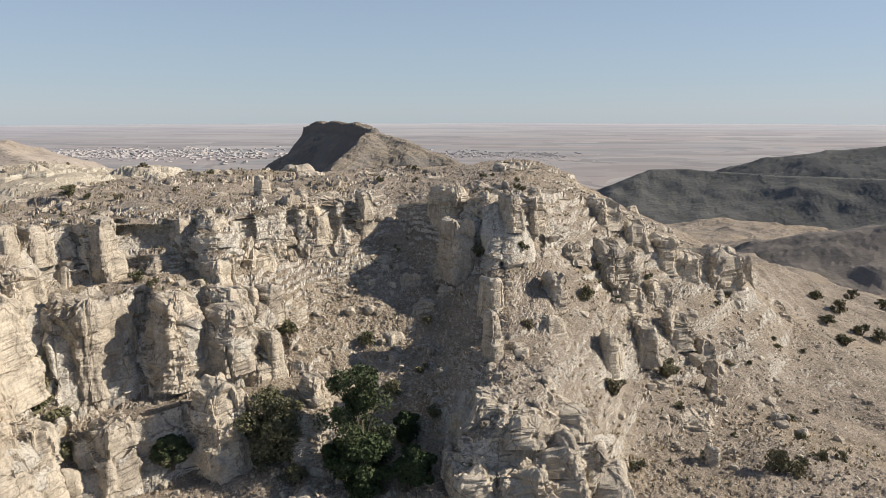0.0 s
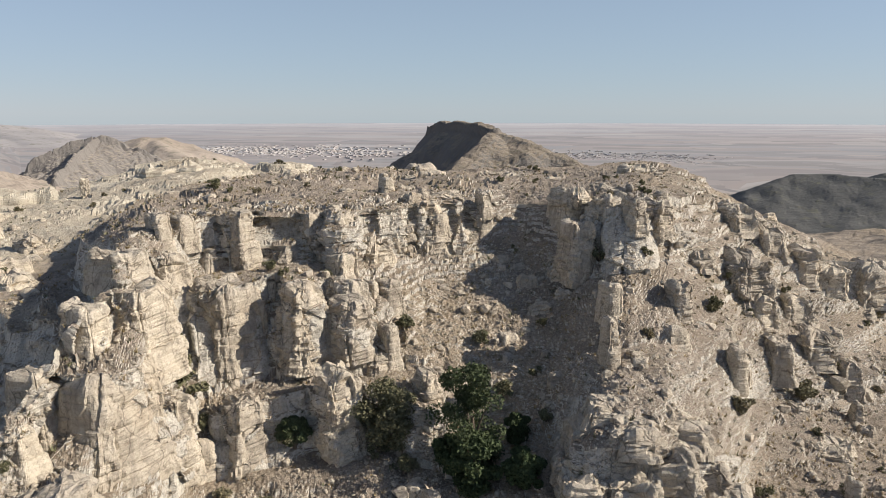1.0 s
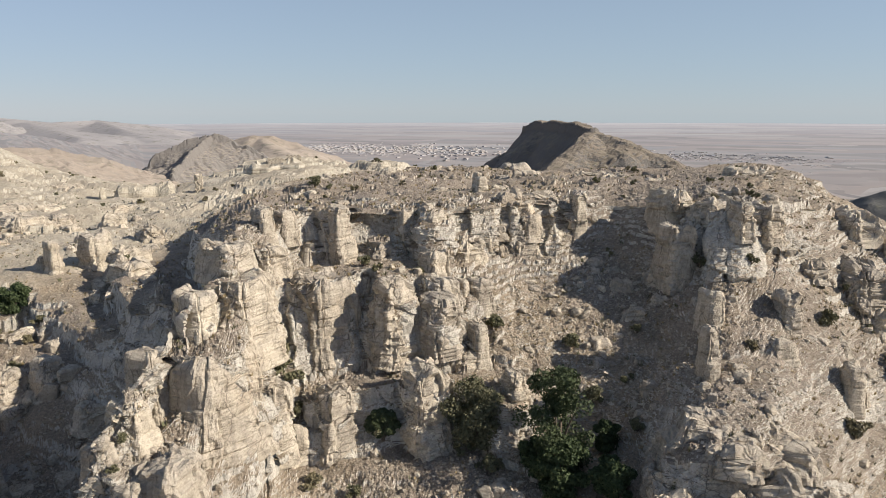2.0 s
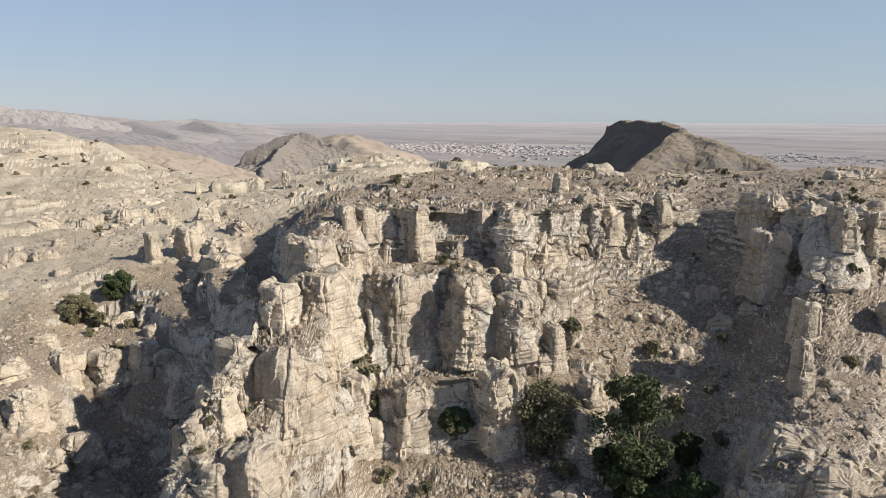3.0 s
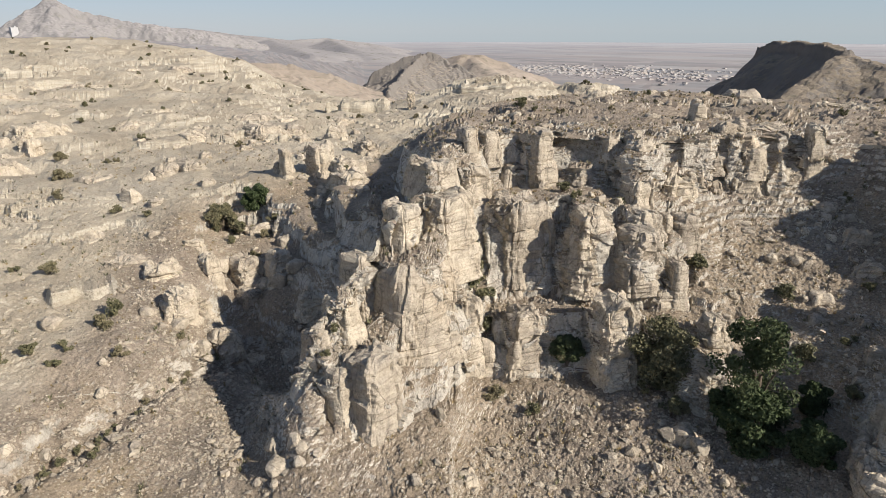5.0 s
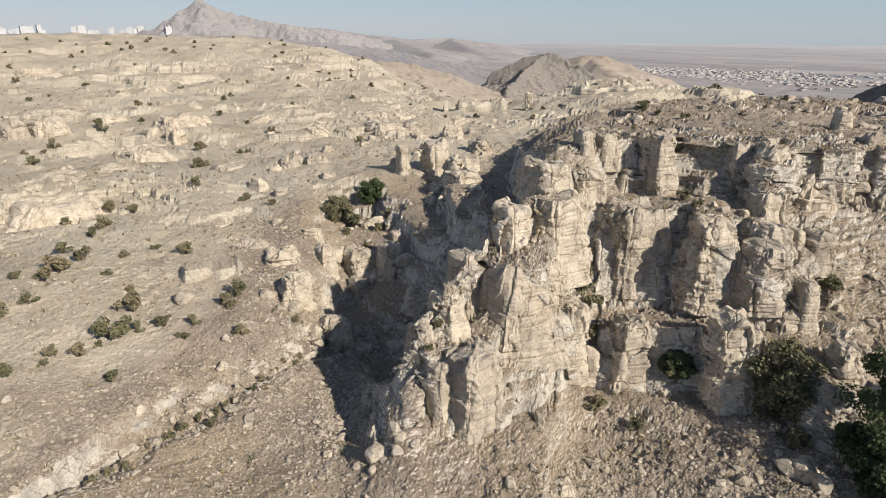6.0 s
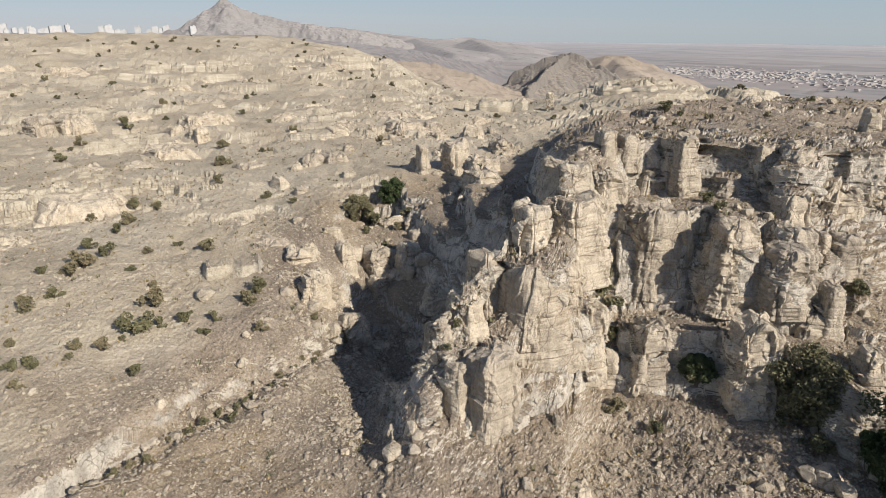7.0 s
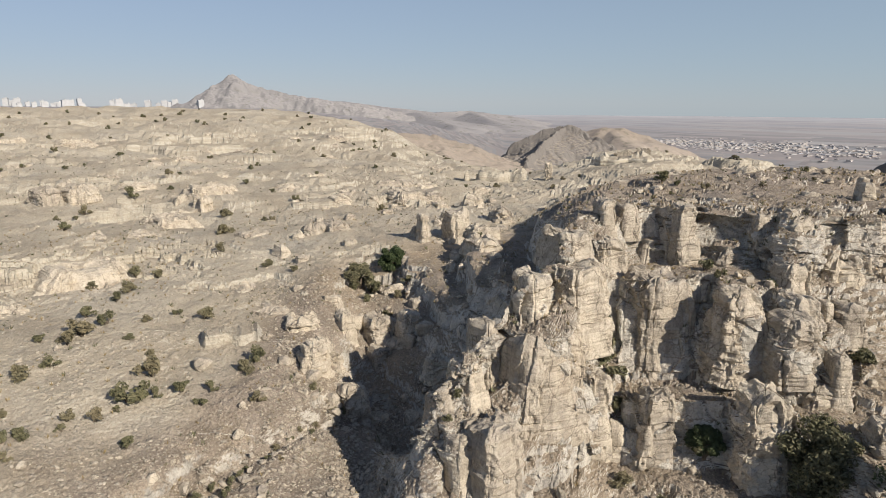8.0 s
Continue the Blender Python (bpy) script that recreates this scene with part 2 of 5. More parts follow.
def value_noise(p, seed=0):
    f = np.floor(p)
    i, u = f.astype(np.int64), p - f
    u = u * u * (3 - 2 * u)
    out = 0.0
    for a in (0, 1):
        for b in (0, 1):
            for c in (0, 1):
                w = (u[..., 0] if a else 1 - u[..., 0]) * (u[..., 1] if b else 1 - u[..., 1]) * (u[..., 2] if c else 1 - u[..., 2])
                out = out + w * lattice(i[..., 0] + a, i[..., 1] + b, i[..., 2] + c, seed)
    return out * 2 - 1


def fractal(p, octaves=4, seed=0, gain=0.5):
    total, amp, s = 0.0, 1.0, 1.0
    for k in range(octaves):
        total = total + amp * value_noise(p * s + 17.3 * k, seed + k)
        amp, s = amp * gain, s * 2.07
    return total


def cells(p, seed=0):
    """Distance to the nearest cell wall and a number per cell: joints and blocks in rock."""
    f = np.floor(p).astype(np.int64)
    d1, d2, who = np.full(p.shape[:-1], 9.0), np.full(p.shape[:-1], 9.0), np.zeros(p.shape[:-1])
    for a in (-1, 0, 1):
        for b in (-1, 0, 1):
            for c in (-1, 0, 1):
                ix, iy, iz = f[..., 0] + a, f[..., 1] + b, f[..., 2] + c
                q = np.stack([ix + lattice(ix, iy, iz, seed), iy + lattice(ix, iy, iz, seed + 7), iz + lattice(ix, iy, iz, seed + 13)], -1)
                d = np.sqrt(((q - p) ** 2).sum(-1))
                near = d < d1
                d2 = np.where(near, d1, np.minimum(d2, d))
                who = np.where(near, lattice(ix, iy, iz, seed + 29), who)
                d1 = np.where(near, d, d1)
    return d2 - d1, who


def steps(z, high, sharp):
    u = z / high
    f = u - np.floor(u)
    return high * (np.floor(u) + np.clip((f - 0.5) * sharp + 0.5, 0, 1))


# The lie of the land round the drone, line by line from near to far: bearing, distance, depth under the drone.
NEAR_SLOPE = [
    (-38, 30, -20.2), (-30, 30, -21), (-24, 30, -22.6), (-18, 30, -23.4), (-14, 30, -25.2), (-10, 28, -25.2), (-6, 28, -25.2),
    (-3, 28, -25.2), (0, 28, -26.1), (4, 28, -26.1), (8, 28, -26.1), (12, 28, -26.1), (16, 28, -26.1), (20, 28, -26.1),
    (24, 28, -26.1), (28, 28, -26.1), (32, 28, -26.1), (35, 28, -26.1), (36, 27.5, -25.6), (39, 27, -25.2), (41, 27, -25.2),
    (43, 27, -25.6), (47, 27, -26.1), (51, 27, -26.1), (53.5, 27, -26.1), (56, 27, -26.1), (58, 27, -26.1), (60, 27, -26.1),
    (66, 26, -26), (74, 26, -26), (84, 25, -25), (92, 25, -25),]
CLIFF_FOOT = [
    (-38, 42.6, -23.6), (-30, 41, -23.2), (-24, 39.4, -23.6), (-18, 37.9, -23.7), (-14, 37, -24), (-10, 34.3, -23.2), (-6, 34, -22.9),
    (-3, 34, -22.9), (0, 36, -23.4), (4, 37, -24), (8, 38, -23.7), (12, 39, -23), (16, 40, -22.6), (20, 41, -23),
    (24, 41, -23.2), (28, 41, -23.5), (32, 41, -23.7), (35, 40, -23.1), (36, 36.5, -22.4), (39, 35.5, -23.1), (41, 34.7, -23.4),
    (43, 34, -23.8), (47, 33, -23.6), (51, 33, -22.4), (53.5, 33, -23.5), (56, 33, -24.9), (58, 33, -25.3), (60, 33, -25.3),
    (66, 31, -25.1), (74, 30, -25.2), (84, 29, -24.3), (92, 29, -24.3),]
LOW_CLIFF_TOP = [
    (-38, 57.4, -27.4), (-30, 53.8, -25.6), (-24, 49.8, -24.8), (-18, 46.5, -23.7), (-14, 40, -20.8), (-10, 36.7, -19.9), (-6, 36, -19.5),
    (-3, 36, -20), (0, 40, -22.2), (4, 42, -22.8), (8, 43, -22.4), (12, 41, -20), (16, 42, -19.6), (20, 43.5, -18.9),
    (24, 43, -19.1), (28, 43, -19.6), (32, 43, -20.1), (35, 42, -19.6), (36, 40.5, -16), (39, 39.5, -16.8), (41, 38.5, -17.1),
    (43, 37.5, -17.5), (47, 36, -19.5), (51, 35, -21), (53.5, 35, -22.7), (56, 37, -25.4), (58, 38, -25.6), (60, 37.5, -24.8),
    (66, 35, -24.5), (74, 34, -24.3), (84, 33, -23.1), (92, 33, -23.1),]
MAIN_CLIFF_FOOT = [
    (-38, 72.9, -30.9), (-30, 66.7, -28.3), (-24, 62.7, -25.3), (-18, 55.7, -23.1), (-14, 45.4, -20.2), (-10, 41.2, -18.3), (-6, 40, -17.8),
    (-3, 41, -18.3), (0, 44, -20.5), (4, 46, -21), (8, 46, -21.5), (12, 46, -19.5), (16, 46, -18.6), (20, 46, -19),
    (24, 46, -18.6), (28, 46, -19.1), (32, 46, -19.1), (35, 44, -18.2), (36, 41, -15.7), (39, 40, -16.6), (41, 39, -17),
    (43, 38, -17.3), (47, 36.5, -19.4), (51, 35.2, -20.9), (53.5, 35.5, -22.7), (56, 41, -26.1), (58, 43, -26.4), (60, 41.5, -24.9),
    (66, 38, -24.2), (74, 38, -23.3), (84, 38, -22.4), (92, 38, -22.4),]
MAIN_CLIFF_TOP = [
    (-38, 82.2, -31.5), (-30, 75.3, -28.1), (-24, 71.7, -22.6), (-18, 60.3, -19.6), (-14, 50.8, -19), (-10, 47.4, -17.2), (-6, 46, -16.7),
    (-3, 46, -18.1), (0, 50, -18.7), (4, 52, -18.4), (8, 53, -17.7), (12, 54, -16.5), (16, 51, -15.1), (20, 49, -12.9),
    (24, 49, -12.9), (28, 49, -12.9), (32, 49, -13.1), (35, 48, -12.9), (36, 45, -11.6), (39, 44, -11.4), (41, 42.3, -11.2),
    (43, 41, -13), (47, 38.5, -15.7), (51, 36.5, -18.6), (53.5, 37, -22.7), (56, 45, -26.3), (58, 47, -25.8), (60, 45, -24.7),
    (66, 42, -23.3), (74, 43, -22.4), (84, 44, -21.5), (92, 44, -21.5),]
HIGH_CLIFF_FOOT = [
    (-38, 89.9, -31.8), (-30, 82.4, -27.9), (-24, 79.4, -20.2), (-18, 69.6, -18), (-14, 58.3, -16.7), (-10, 57.7, -13.3), (-6, 54, -13),
    (-3, 55, -14.2), (0, 58, -15), (4, 60, -14.4), (8, 60, -12.8), (12, 59, -13.1), (16, 56, -12.9), (20, 54, -13.1),
    (24, 54, -13.2), (28, 54, -13.3), (32, 53.5, -13.3), (35, 51, -12.7), (36, 48, -11.8), (39, 46, -11.3), (41, 44.5, -13.6),
    (43, 46, -23.4), (47, 45.5, -25.7), (51, 44, -28), (53.5, 46, -28.7), (56, 50, -26.6), (58, 50, -25.5), (60, 48, -23.4),
    (66, 47, -21.9), (74, 49, -21.3), (84, 51, -20.6), (92, 51, -20.6),]
HIGH_CLIFF_TOP = [
    (-38, 97.7, -31.7), (-30, 89.5, -27.4), (-24, 81.3, -17.6), (-18, 76.6, -14.2), (-14, 69.1, -12.8), (-10, 61.8, -10.3), (-6, 57.5, -8.1),
    (-3, 59, -8.3), (0, 64, -9), (4, 67, -9.4), (8, 64, -9), (12, 61, -8.6), (16, 58, -9), (20, 56, -8.8),
    (24, 56.5, -8.8), (28, 56.5, -8.6), (32, 56, -8.4), (35, 53, -10.3), (36, 50, -10.1), (39, 47, -9.6), (41, 52, -18.9),
    (43, 53, -13.8), (47, 55.5, -17.2), (51, 57.5, -20.9), (53.5, 58.5, -22.9), (56, 57, -25.4), (58, 55.5, -23.6), (60, 54, -21.3),
    (66, 54, -20.5), (74, 58, -20), (84, 60, -19.5), (92, 60, -19.5),]
PLATEAU = [
    (-38, 108.5, -32.1), (-30, 99.4, -27), (-24, 92.2, -18.9), (-18, 88.2, -14.3), (-14, 82.1, -11.8), (-10, 68, -8.3), (-6, 64, -7.4),
    (-3, 66, -7.5), (0, 70, -8.1), (4, 74, -8.6), (8, 70, -8.3), (12, 68, -8.1), (16, 66, -8.2), (20, 64, -8.2),
    (24, 64, -8.4), (28, 63, -8.4), (32, 62, -8.5), (35, 57, -8.4), (36, 56, -8.4), (39, 54, -9.9), (41, 62, -15),
    (43, 64, -14.5), (47, 64, -16.2), (51, 64, -18.6), (53.5, 65, -19.9), (56, 64, -21.4), (58, 64, -20.2), (60, 63, -18.7),
    (66, 64, -19), (74, 70, -18.8), (84, 73, -18.9), (92, 73, -18.9),]
PLATEAU_RIM = [
    (-38, 120.9, -32.4), (-30, 113.6, -26.2), (-24, 108.8, -20.8), (-18, 104.4, -15.6), (-14, 99.4, -12.6), (-10, 97.9, -8.4), (-6, 98, -7.2),
    (-3, 98, -8.2), (0, 98, -8.4), (4, 98, -8.4), (8, 98, -8.6), (12, 98, -8.7), (16, 98, -8.7), (20, 98, -8.7),
    (24, 98, -9.1), (28, 96, -9.4), (32, 90, -10.1), (35, 72, -9.6), (36, 66, -9.2), (39, 60, -10.4), (41, 78, -14.2),
    (43, 80, -15.3), (47, 78, -15.6), (51, 75, -15.7), (53.5, 76, -16.2), (56, 76, -16.4), (58, 77, -16.4), (60, 76, -16.2),
    (66, 80, -17), (74, 88, -17.9), (84, 92, -18.4), (92, 92, -18.4),]
BACK_SLOPE = [
    (-38, 150, -42), (-24, 138, -34), (-10, 125, -22), (0, 125, -20), (16, 125, -17), (21, 125, -16), (28, 125, -15),
    (33, 125, -15.2), (36, 125, -15.8), (39, 115, -16.2), (43, 110, -16.4), (47, 110, -16.8), (51, 110, -17.2), (54, 110, -17.2),
    (60, 110, -17.2), (66, 115, -17.8), (84, 120, -17.9), (92, 120, -17.9),]
FAR_BENCH = [
    (-38, 190, -46), (-24, 175, -42), (-10, 160, -36), (0, 160, -36), (16, 165, -28), (21, 165, -16.5), (28, 165, -14.6),
    (33, 165, -14), (36, 165, -15), (39, 160, -16.8), (43, 155, -19.4), (47, 155, -19), (51, 155, -18.2), (54, 155, -17.1),
    (60, 155, -16.3), (66, 160, -16.2), (84, 165, -15.9), (92, 165, -15.9),]
FAR_SHELF = [
    (-38, 250, -48), (-24, 240, -45), (-10, 230, -46), (0, 230, -50), (16, 220, -45), (21, 205, -15.8), (28, 200, -14.4),
    (33, 200, -12.7), (36, 200, -14.3), (39, 200, -18.5), (43, 200, -23), (47, 200, -21), (51, 210, -19.1), (54, 215, -15),
    (60, 220, -12.7), (66, 230, -11.2), (84, 235, -11), (92, 235, -11),]
FAR_CREST = [
    (-38, 330, -52), (-24, 330, -50), (-10, 330, -60), (0, 330, -66), (16, 330, -66), (21, 330, -62), (28, 330, -60),
    (33, 330, -45), (36, 330, -40), (39, 330, -36), (43, 330, -35), (47, 330, -30), (51, 330, -24), (54, 330, -12.1),
    (60, 330, -5.2), (66, 340, -2.4), (84, 340, -1.8), (92, 340, -1.8),]

# <lines end>
LINES = [NEAR_SLOPE, CLIFF_FOOT, LOW_CLIFF_TOP, MAIN_CLIFF_FOOT, MAIN_CLIFF_TOP, HIGH_CLIFF_FOOT, HIGH_CLIFF_TOP, PLATEAU, PLATEAU_RIM,
         BACK_SLOPE, FAR_BENCH, FAR_SHELF, FAR_CREST]
# rows of the sheet between one line and the next
ROWS = [14, 70, 60, 40, 84, 40, 64, 36, 60, 36, 36, 32, 32, 14, 8, 8, 8]
# rock pillars that stand out of each tier: bearings of the two sides, how far out they stand (0 to 1)
LOW_PILLARS = [(60, 36.3, 1.0), (36.0, 33.7, 0.75), (32.4, 27.4, 1.0), (27.8, 23.2, 0.75), (23.6, 18.8, 1.0), (14.5, 10.6, 0.9), (2.5, -60, 1.0)]
MAIN_PILLARS = [(60, 34.9, 1.0), (33.3, 27.0, 1.0), (25.5, 21.9, 1.0), (20.9, 17.8, 0.95), (17.3, 15.2, 0.7), (14.6, -60, 1.0)]
HIGH_PILLARS = [(60, 32.8, 1.0), (30.3, 27.6, 0.9), (27.2, 22.6, 0.4), (21.1, 18.0, 1.0), (16.8, 13.8, 0.7), (13.2, 10.8, 0.9), (9.8, 8.6, 0.6), (7.5, -3.4, 0.3), (-3.6, -5.2, 0.9), (-5.6, -8.4, 0.8), (-9.0, -60, 0.9)]


# crags of bedded limestone, built into the slopes.
# Rows: bearing, distance of the front, width, depth, height of the foot and of the top, how far it narrows upwards
MAIN_TIER = [
    (29.87, 46.3, 5.27, 4.22, -21.01, -11.85, 0.1), (23.49, 45.2, 3.83, 3.44, -18.88, -11.94, 0.12), (19.42, 45.4, 2.87, 2.87, -18.43, -13.21, 0.06),
    (19.43, 47.6, 2.45, 2.94, -14.97, -12.6, 0.1), (15.74, 46.3, 1.4, 1.69, -20.39, -15.67, 0.1), (17.33, 50.7, 0.98, 1.47, -17.18, -13.45, 0.1),
    (15.85, 50.9, 2.21, 2.65, -16.75, -13.41, 0.1),
]
LOW_TIER = [
    (34.95, 40.2, 2.11, 2.32, -23.34, -17.21, 0.12), (29.54, 41, 3.14, 2.82, -24.18, -18.23, 0.25), (26.57, 43.9, 1.54, 1.85, -23.37, -20.97, 0.1),
    (20.73, 40.5, 3.29, 2.96, -24.54, -17.01, 0.2), (12.25, 42.4, 1.77, 2.12, -22.55, -17.95, 0.1), (9.73, 45.7, 2.93, 2.93, -21.59, -19.38, 0.15),
    (33.6, 41.1, 2.44, 2.44, -25.17, -21.23, 0.25), (16.98, 45.9, 2, 2, -20.35, -17.78, 0.12),
]
HIGH_TIER = [
    (35.01, 53.4, 1.73, 2.6, -10.98, -7.47, 0.1), (33.21, 54.9, 1.84, 2.21, -11.2, -8.07, 0.1), (28.47, 54.3, 2.32, 2.56, -14, -7.63, 0.06),
    (31, 54.7, 2.66, 3.19, -14.19, -10.98, 0.08), (25.4, 58.2, 3.34, 3.34, -12.37, -9.07, 0.05), (24.96, 54.3, 2.72, 3.26, -13.65, -11.06, 0.08),
    (22.65, 55.5, 2.14, 2.57, -13.78, -8.32, 0.06), (19.99, 54.5, 2.48, 3.22, -10.27, -8.11, 0.08), (19.86, 53.2, 2.77, 3.32, -12.09, -9.32, 0.05),
    (19.83, 51.2, 2.16, 2.59, -13.79, -10.96, 0.06), (17.89, 58.7, 1.84, 2.76, -12.25, -7.89, 0.1), (16.93, 55.2, 3.12, 3.74, -14.07, -11.11, 0.1),
]
RIM_TIER = [
    (13.71, 61.7, 3.15, 3.78, -10.62, -7.64, 0.1), (11.57, 59.6, 2.48, 2.98, -12.08, -9.16, 0.1), (11.92, 58.9, 2.58, 3.1, -13.4, -11.28, 0.08),
    (9.93, 63.8, 2.5, 3, -12.34, -9.08, 0.12), (7.1, 63.5, 1.58, 2.05, -13.11, -7.56, 0.08), (13.94, 59.6, 2.45, 2.94, -12.23, -9.79, 0.1),
    (15.78, 66.7, 1.37, 1.64, -9.44, -6.45, 0.15), (15.96, 70.6, 1.04, 1.25, -9.31, -6.41, 0.2),
]
FIN_TIER = [
    (-0.67, 61.5, 3.39, 5.09, -11.38, -7.02, 0.04), (-1.14, 56, 2.63, 3.68, -15.24, -9.21, 0.12), (-4.37, 48.4, 1.5, 2.25, -16.66, -12.66, 0.1),
    (-4.64, 43.3, 1.2, 1.68, -18.12, -13.81, 0.15), (-6.02, 56.3, 1.79, 2.68, -10.41, -7.04, 0.08), (-7.94, 58.7, 2.26, 3.39, -10.95, -7.47, 0.1),
    (-3.93, 58.8, 3.02, 3.62, -9.72, -7.12, 0.1), (-13.74, 73.9, 3.42, 5.47, -13.21, -9.48, 0.12), (-14.8, 62.7, 4.05, 6.08, -17.44, -12.87, 0.12),
    (-10.26, 52.1, 1.94, 2.72, -16.76, -13.15, 0.3), (-11.43, 61, 2.38, 3.1, -14.39, -12.24, 0.15),
]
SPUR_TIER = [
    (-21.06, 75.7, 3.24, 4.53, -19.43, -15.52, 0.1), (-23.84, 78.9, 4.44, 5.33, -20.25, -15.73, 0.08), (-25.75, 86.9, 2.18, 2.62, -22.21, -17.5, 0.2),
    (-15.26, 50.8, 1.5, 1.96, -21.27, -17.39, 0.15), (-18.1, 57.4, 2.51, 3.27, -22.53, -18.56, 0.12), (-20.61, 63.6, 3.46, 4.5, -22.87, -19.15, 0.12),
    (-23.2, 64, 2.53, 3.29, -25.12, -21.74, 0.2), (-24.21, 60.4, 1.33, 1.73, -26.77, -23.73, 0.3), (-19.17, 74.6, 3.31, 4.3, -18.05, -13.66, 0.15),
    (-16.59, 73.7, 3.04, 4.56, -15.48, -11.76, 0.15), (-24.68, 45, 0.94, 1.22, -25.05, -23.06, 0.3), (-16.56, 62.4, 2.37, 3.55, -19.39, -16.05, 0.15),
    (-18.82, 68, 2.79, 4.19, -20.51, -17.27, 0.15),
]
BASE_TIER = [
    (-4.46, 37.6, 2.42, 2.42, -19.37, -17.41, 0.06), (-7.66, 37.7, 2.47, 2.47, -19.44, -17.63, 0.06), (-11.69, 38.9, 3.21, 2.57, -20.84, -18.53, 0.08),
    (-3.07, 36.8, 2.82, 2.54, -20.74, -18.63, 0.06), (-7.22, 35.7, 2.97, 2.67, -19.88, -18.04, 0.06), (-1.99, 36.5, 2.83, 2.54, -22.61, -20.25, 0.04),
    (-6.05, 35.5, 2.82, 2.54, -21.69, -19.46, 0.04), (-10.23, 36.2, 3.06, 2.75, -21.94, -19.48, 0.04), (-14, 38.1, 2.45, 2.2, -23.52, -21.04, 0.1),
    (-2.84, 34.2, 3, 2.7, -22.93, -20.57, 0.03), (-7.64, 34.3, 3.23, 2.91, -22.81, -20.33, 0.03), (-12, 35.9, 2.62, 2.36, -23.57, -21.1, 0.03),
    (-15.72, 37.3, 2.78, 2.23, -24.1, -22.05, 0.12),
]
BUTTRESS = [
    (38.27, 45.4, 2.68, 4.02, -11.98, -8.76, 0.02), (35.32, 49.7, 3.06, 4.59, -13.43, -9.92, 0.04), (41.11, 40, 2.36, 3.07, -16.04, -10.56, 0.1),
    (37.23, 41.9, 4.21, 4.21, -16.99, -10.49, 0.05), (40.05, 37.1, 6.11, 4.27, -21.71, -13.97, 0.05), (45.44, 39.1, 1.73, 2.78, -18.17, -13.81, 0.2),
    (47.08, 36.8, 1.97, 2.96, -19.65, -15.77, 0.2), (49.75, 35.9, 1.58, 2.38, -21.35, -17.68, 0.2), (47.58, 33.7, 2.19, 2.19, -23.58, -18.98, 0.08),
    (44.19, 32.7, 3.21, 2.57, -24.96, -17.86, 0.08),
]
GULLY_TIER = [
    (51.15, 75.2, 1.29, 1.81, -18.12, -12.67, 0.04), (49.71, 85, 2.55, 3.83, -16.81, -15.16, 0.1), (48.11, 76.3, 2.59, 3.37, -18.59, -12.59, 0.05),
    (46.25, 70, 2.55, 3.31, -16.05, -13.11, 0.1), (44, 86.1, 2.88, 4.31, -17.23, -13.61, 0.1), (45.78, 64.4, 3.23, 4.85, -15.98, -13.66, 0.1),
    (58.57, 57.7, 2.03, 2.23, -22.59, -18.97, 0.12), (55.4, 58.5, 3.19, 3.51, -24.38, -20.31, 0.12), (52.46, 57.4, 2.6, 2.86, -23.1, -19.21, 0.12),
    (58.2, 48.4, 2.81, 2.81, -26.59, -22.47, 0.12), (61.52, 50.5, 2.94, 2.94, -24.32, -19.12, 0.12), (55.32, 56.4, 2.23, 2.45, -25.47, -22.33, 0.15),
]
SIDE_TIER = [
    (79.22, 125.8, 5.75, 8.63, -18.86, -13.77, 0.1), (81.39, 126.9, 4.12, 6.18, -18.61, -13.97, 0.1), (69.96, 115.1, 2.82, 3.67, -19.26, -15.29, 0.12),
    (71.9, 121, 2.25, 2.92, -18.39, -15.57, 0.12), (61.03, 83.2, 2.84, 3.69, -17.73, -15.18, 0.08), (59.14, 83.1, 3.15, 4.1, -17.51, -14.96, 0.08),
    (63.83, 75.1, 1.89, 2.46, -18.15, -15.92, 0.2), (72.7, 102.3, 6.84, 8.21, -19.37, -16.71, 0.06), (52.86, 109.9, 7.29, 8.75, -17.99, -14.81, 0.08),
    (58.65, 110.5, 3.58, 4.29, -17.52, -15.31, 0.08), (61.37, 51.6, 4.71, 4.24, -23.82, -20.45, 0.15), (50.44, 117.8, 4.13, 4.95, -18.64, -15.88, 0.08),
]


def recess(az, table, deep):
    """How far the face lies back between the pillars, which are round on plan and fuller towards the sun."""
    out = np.zeros(len(az))
    for left, right, proud in table:
        mid, half = (left + right) / 2, (left - right) / 2
        u = np.abs(az - mid) / half
        out = np.maximum(out, proud * np.sqrt(np.clip(1 - u ** (4 + half), 0, 1)))
    return deep * (1 - out)


# ledges that stand out of the far slope: bearing, half width in degrees, distance, height of the top, depth
HILLSIDE_LEDGES = [
    (43.9, 2.04, 160.7, -16.6, 6.9), (46.9, 1.27, 163.6, -16.6, 5.0), (33.5, 2.03, 162.8, -12.8, 6.9), (68.7, 2.42, 55.6, -19.6, 2.5),]
# the stony bed of the gully, and a lesser one above it
GULLY = [(-34.1, 1.0), (-35.4, 5.1), (-36.9, 10.5), (-38.4, 14.5), (-39.1, 19.3), (-41.7, 25.0), (-43.3, 29.6)]
RILL = [(-34.4, 0.5), (-35.1, 3.1), (-37.2, 7.4), (-37.9, 10.1), (-40.1, 12.8)]



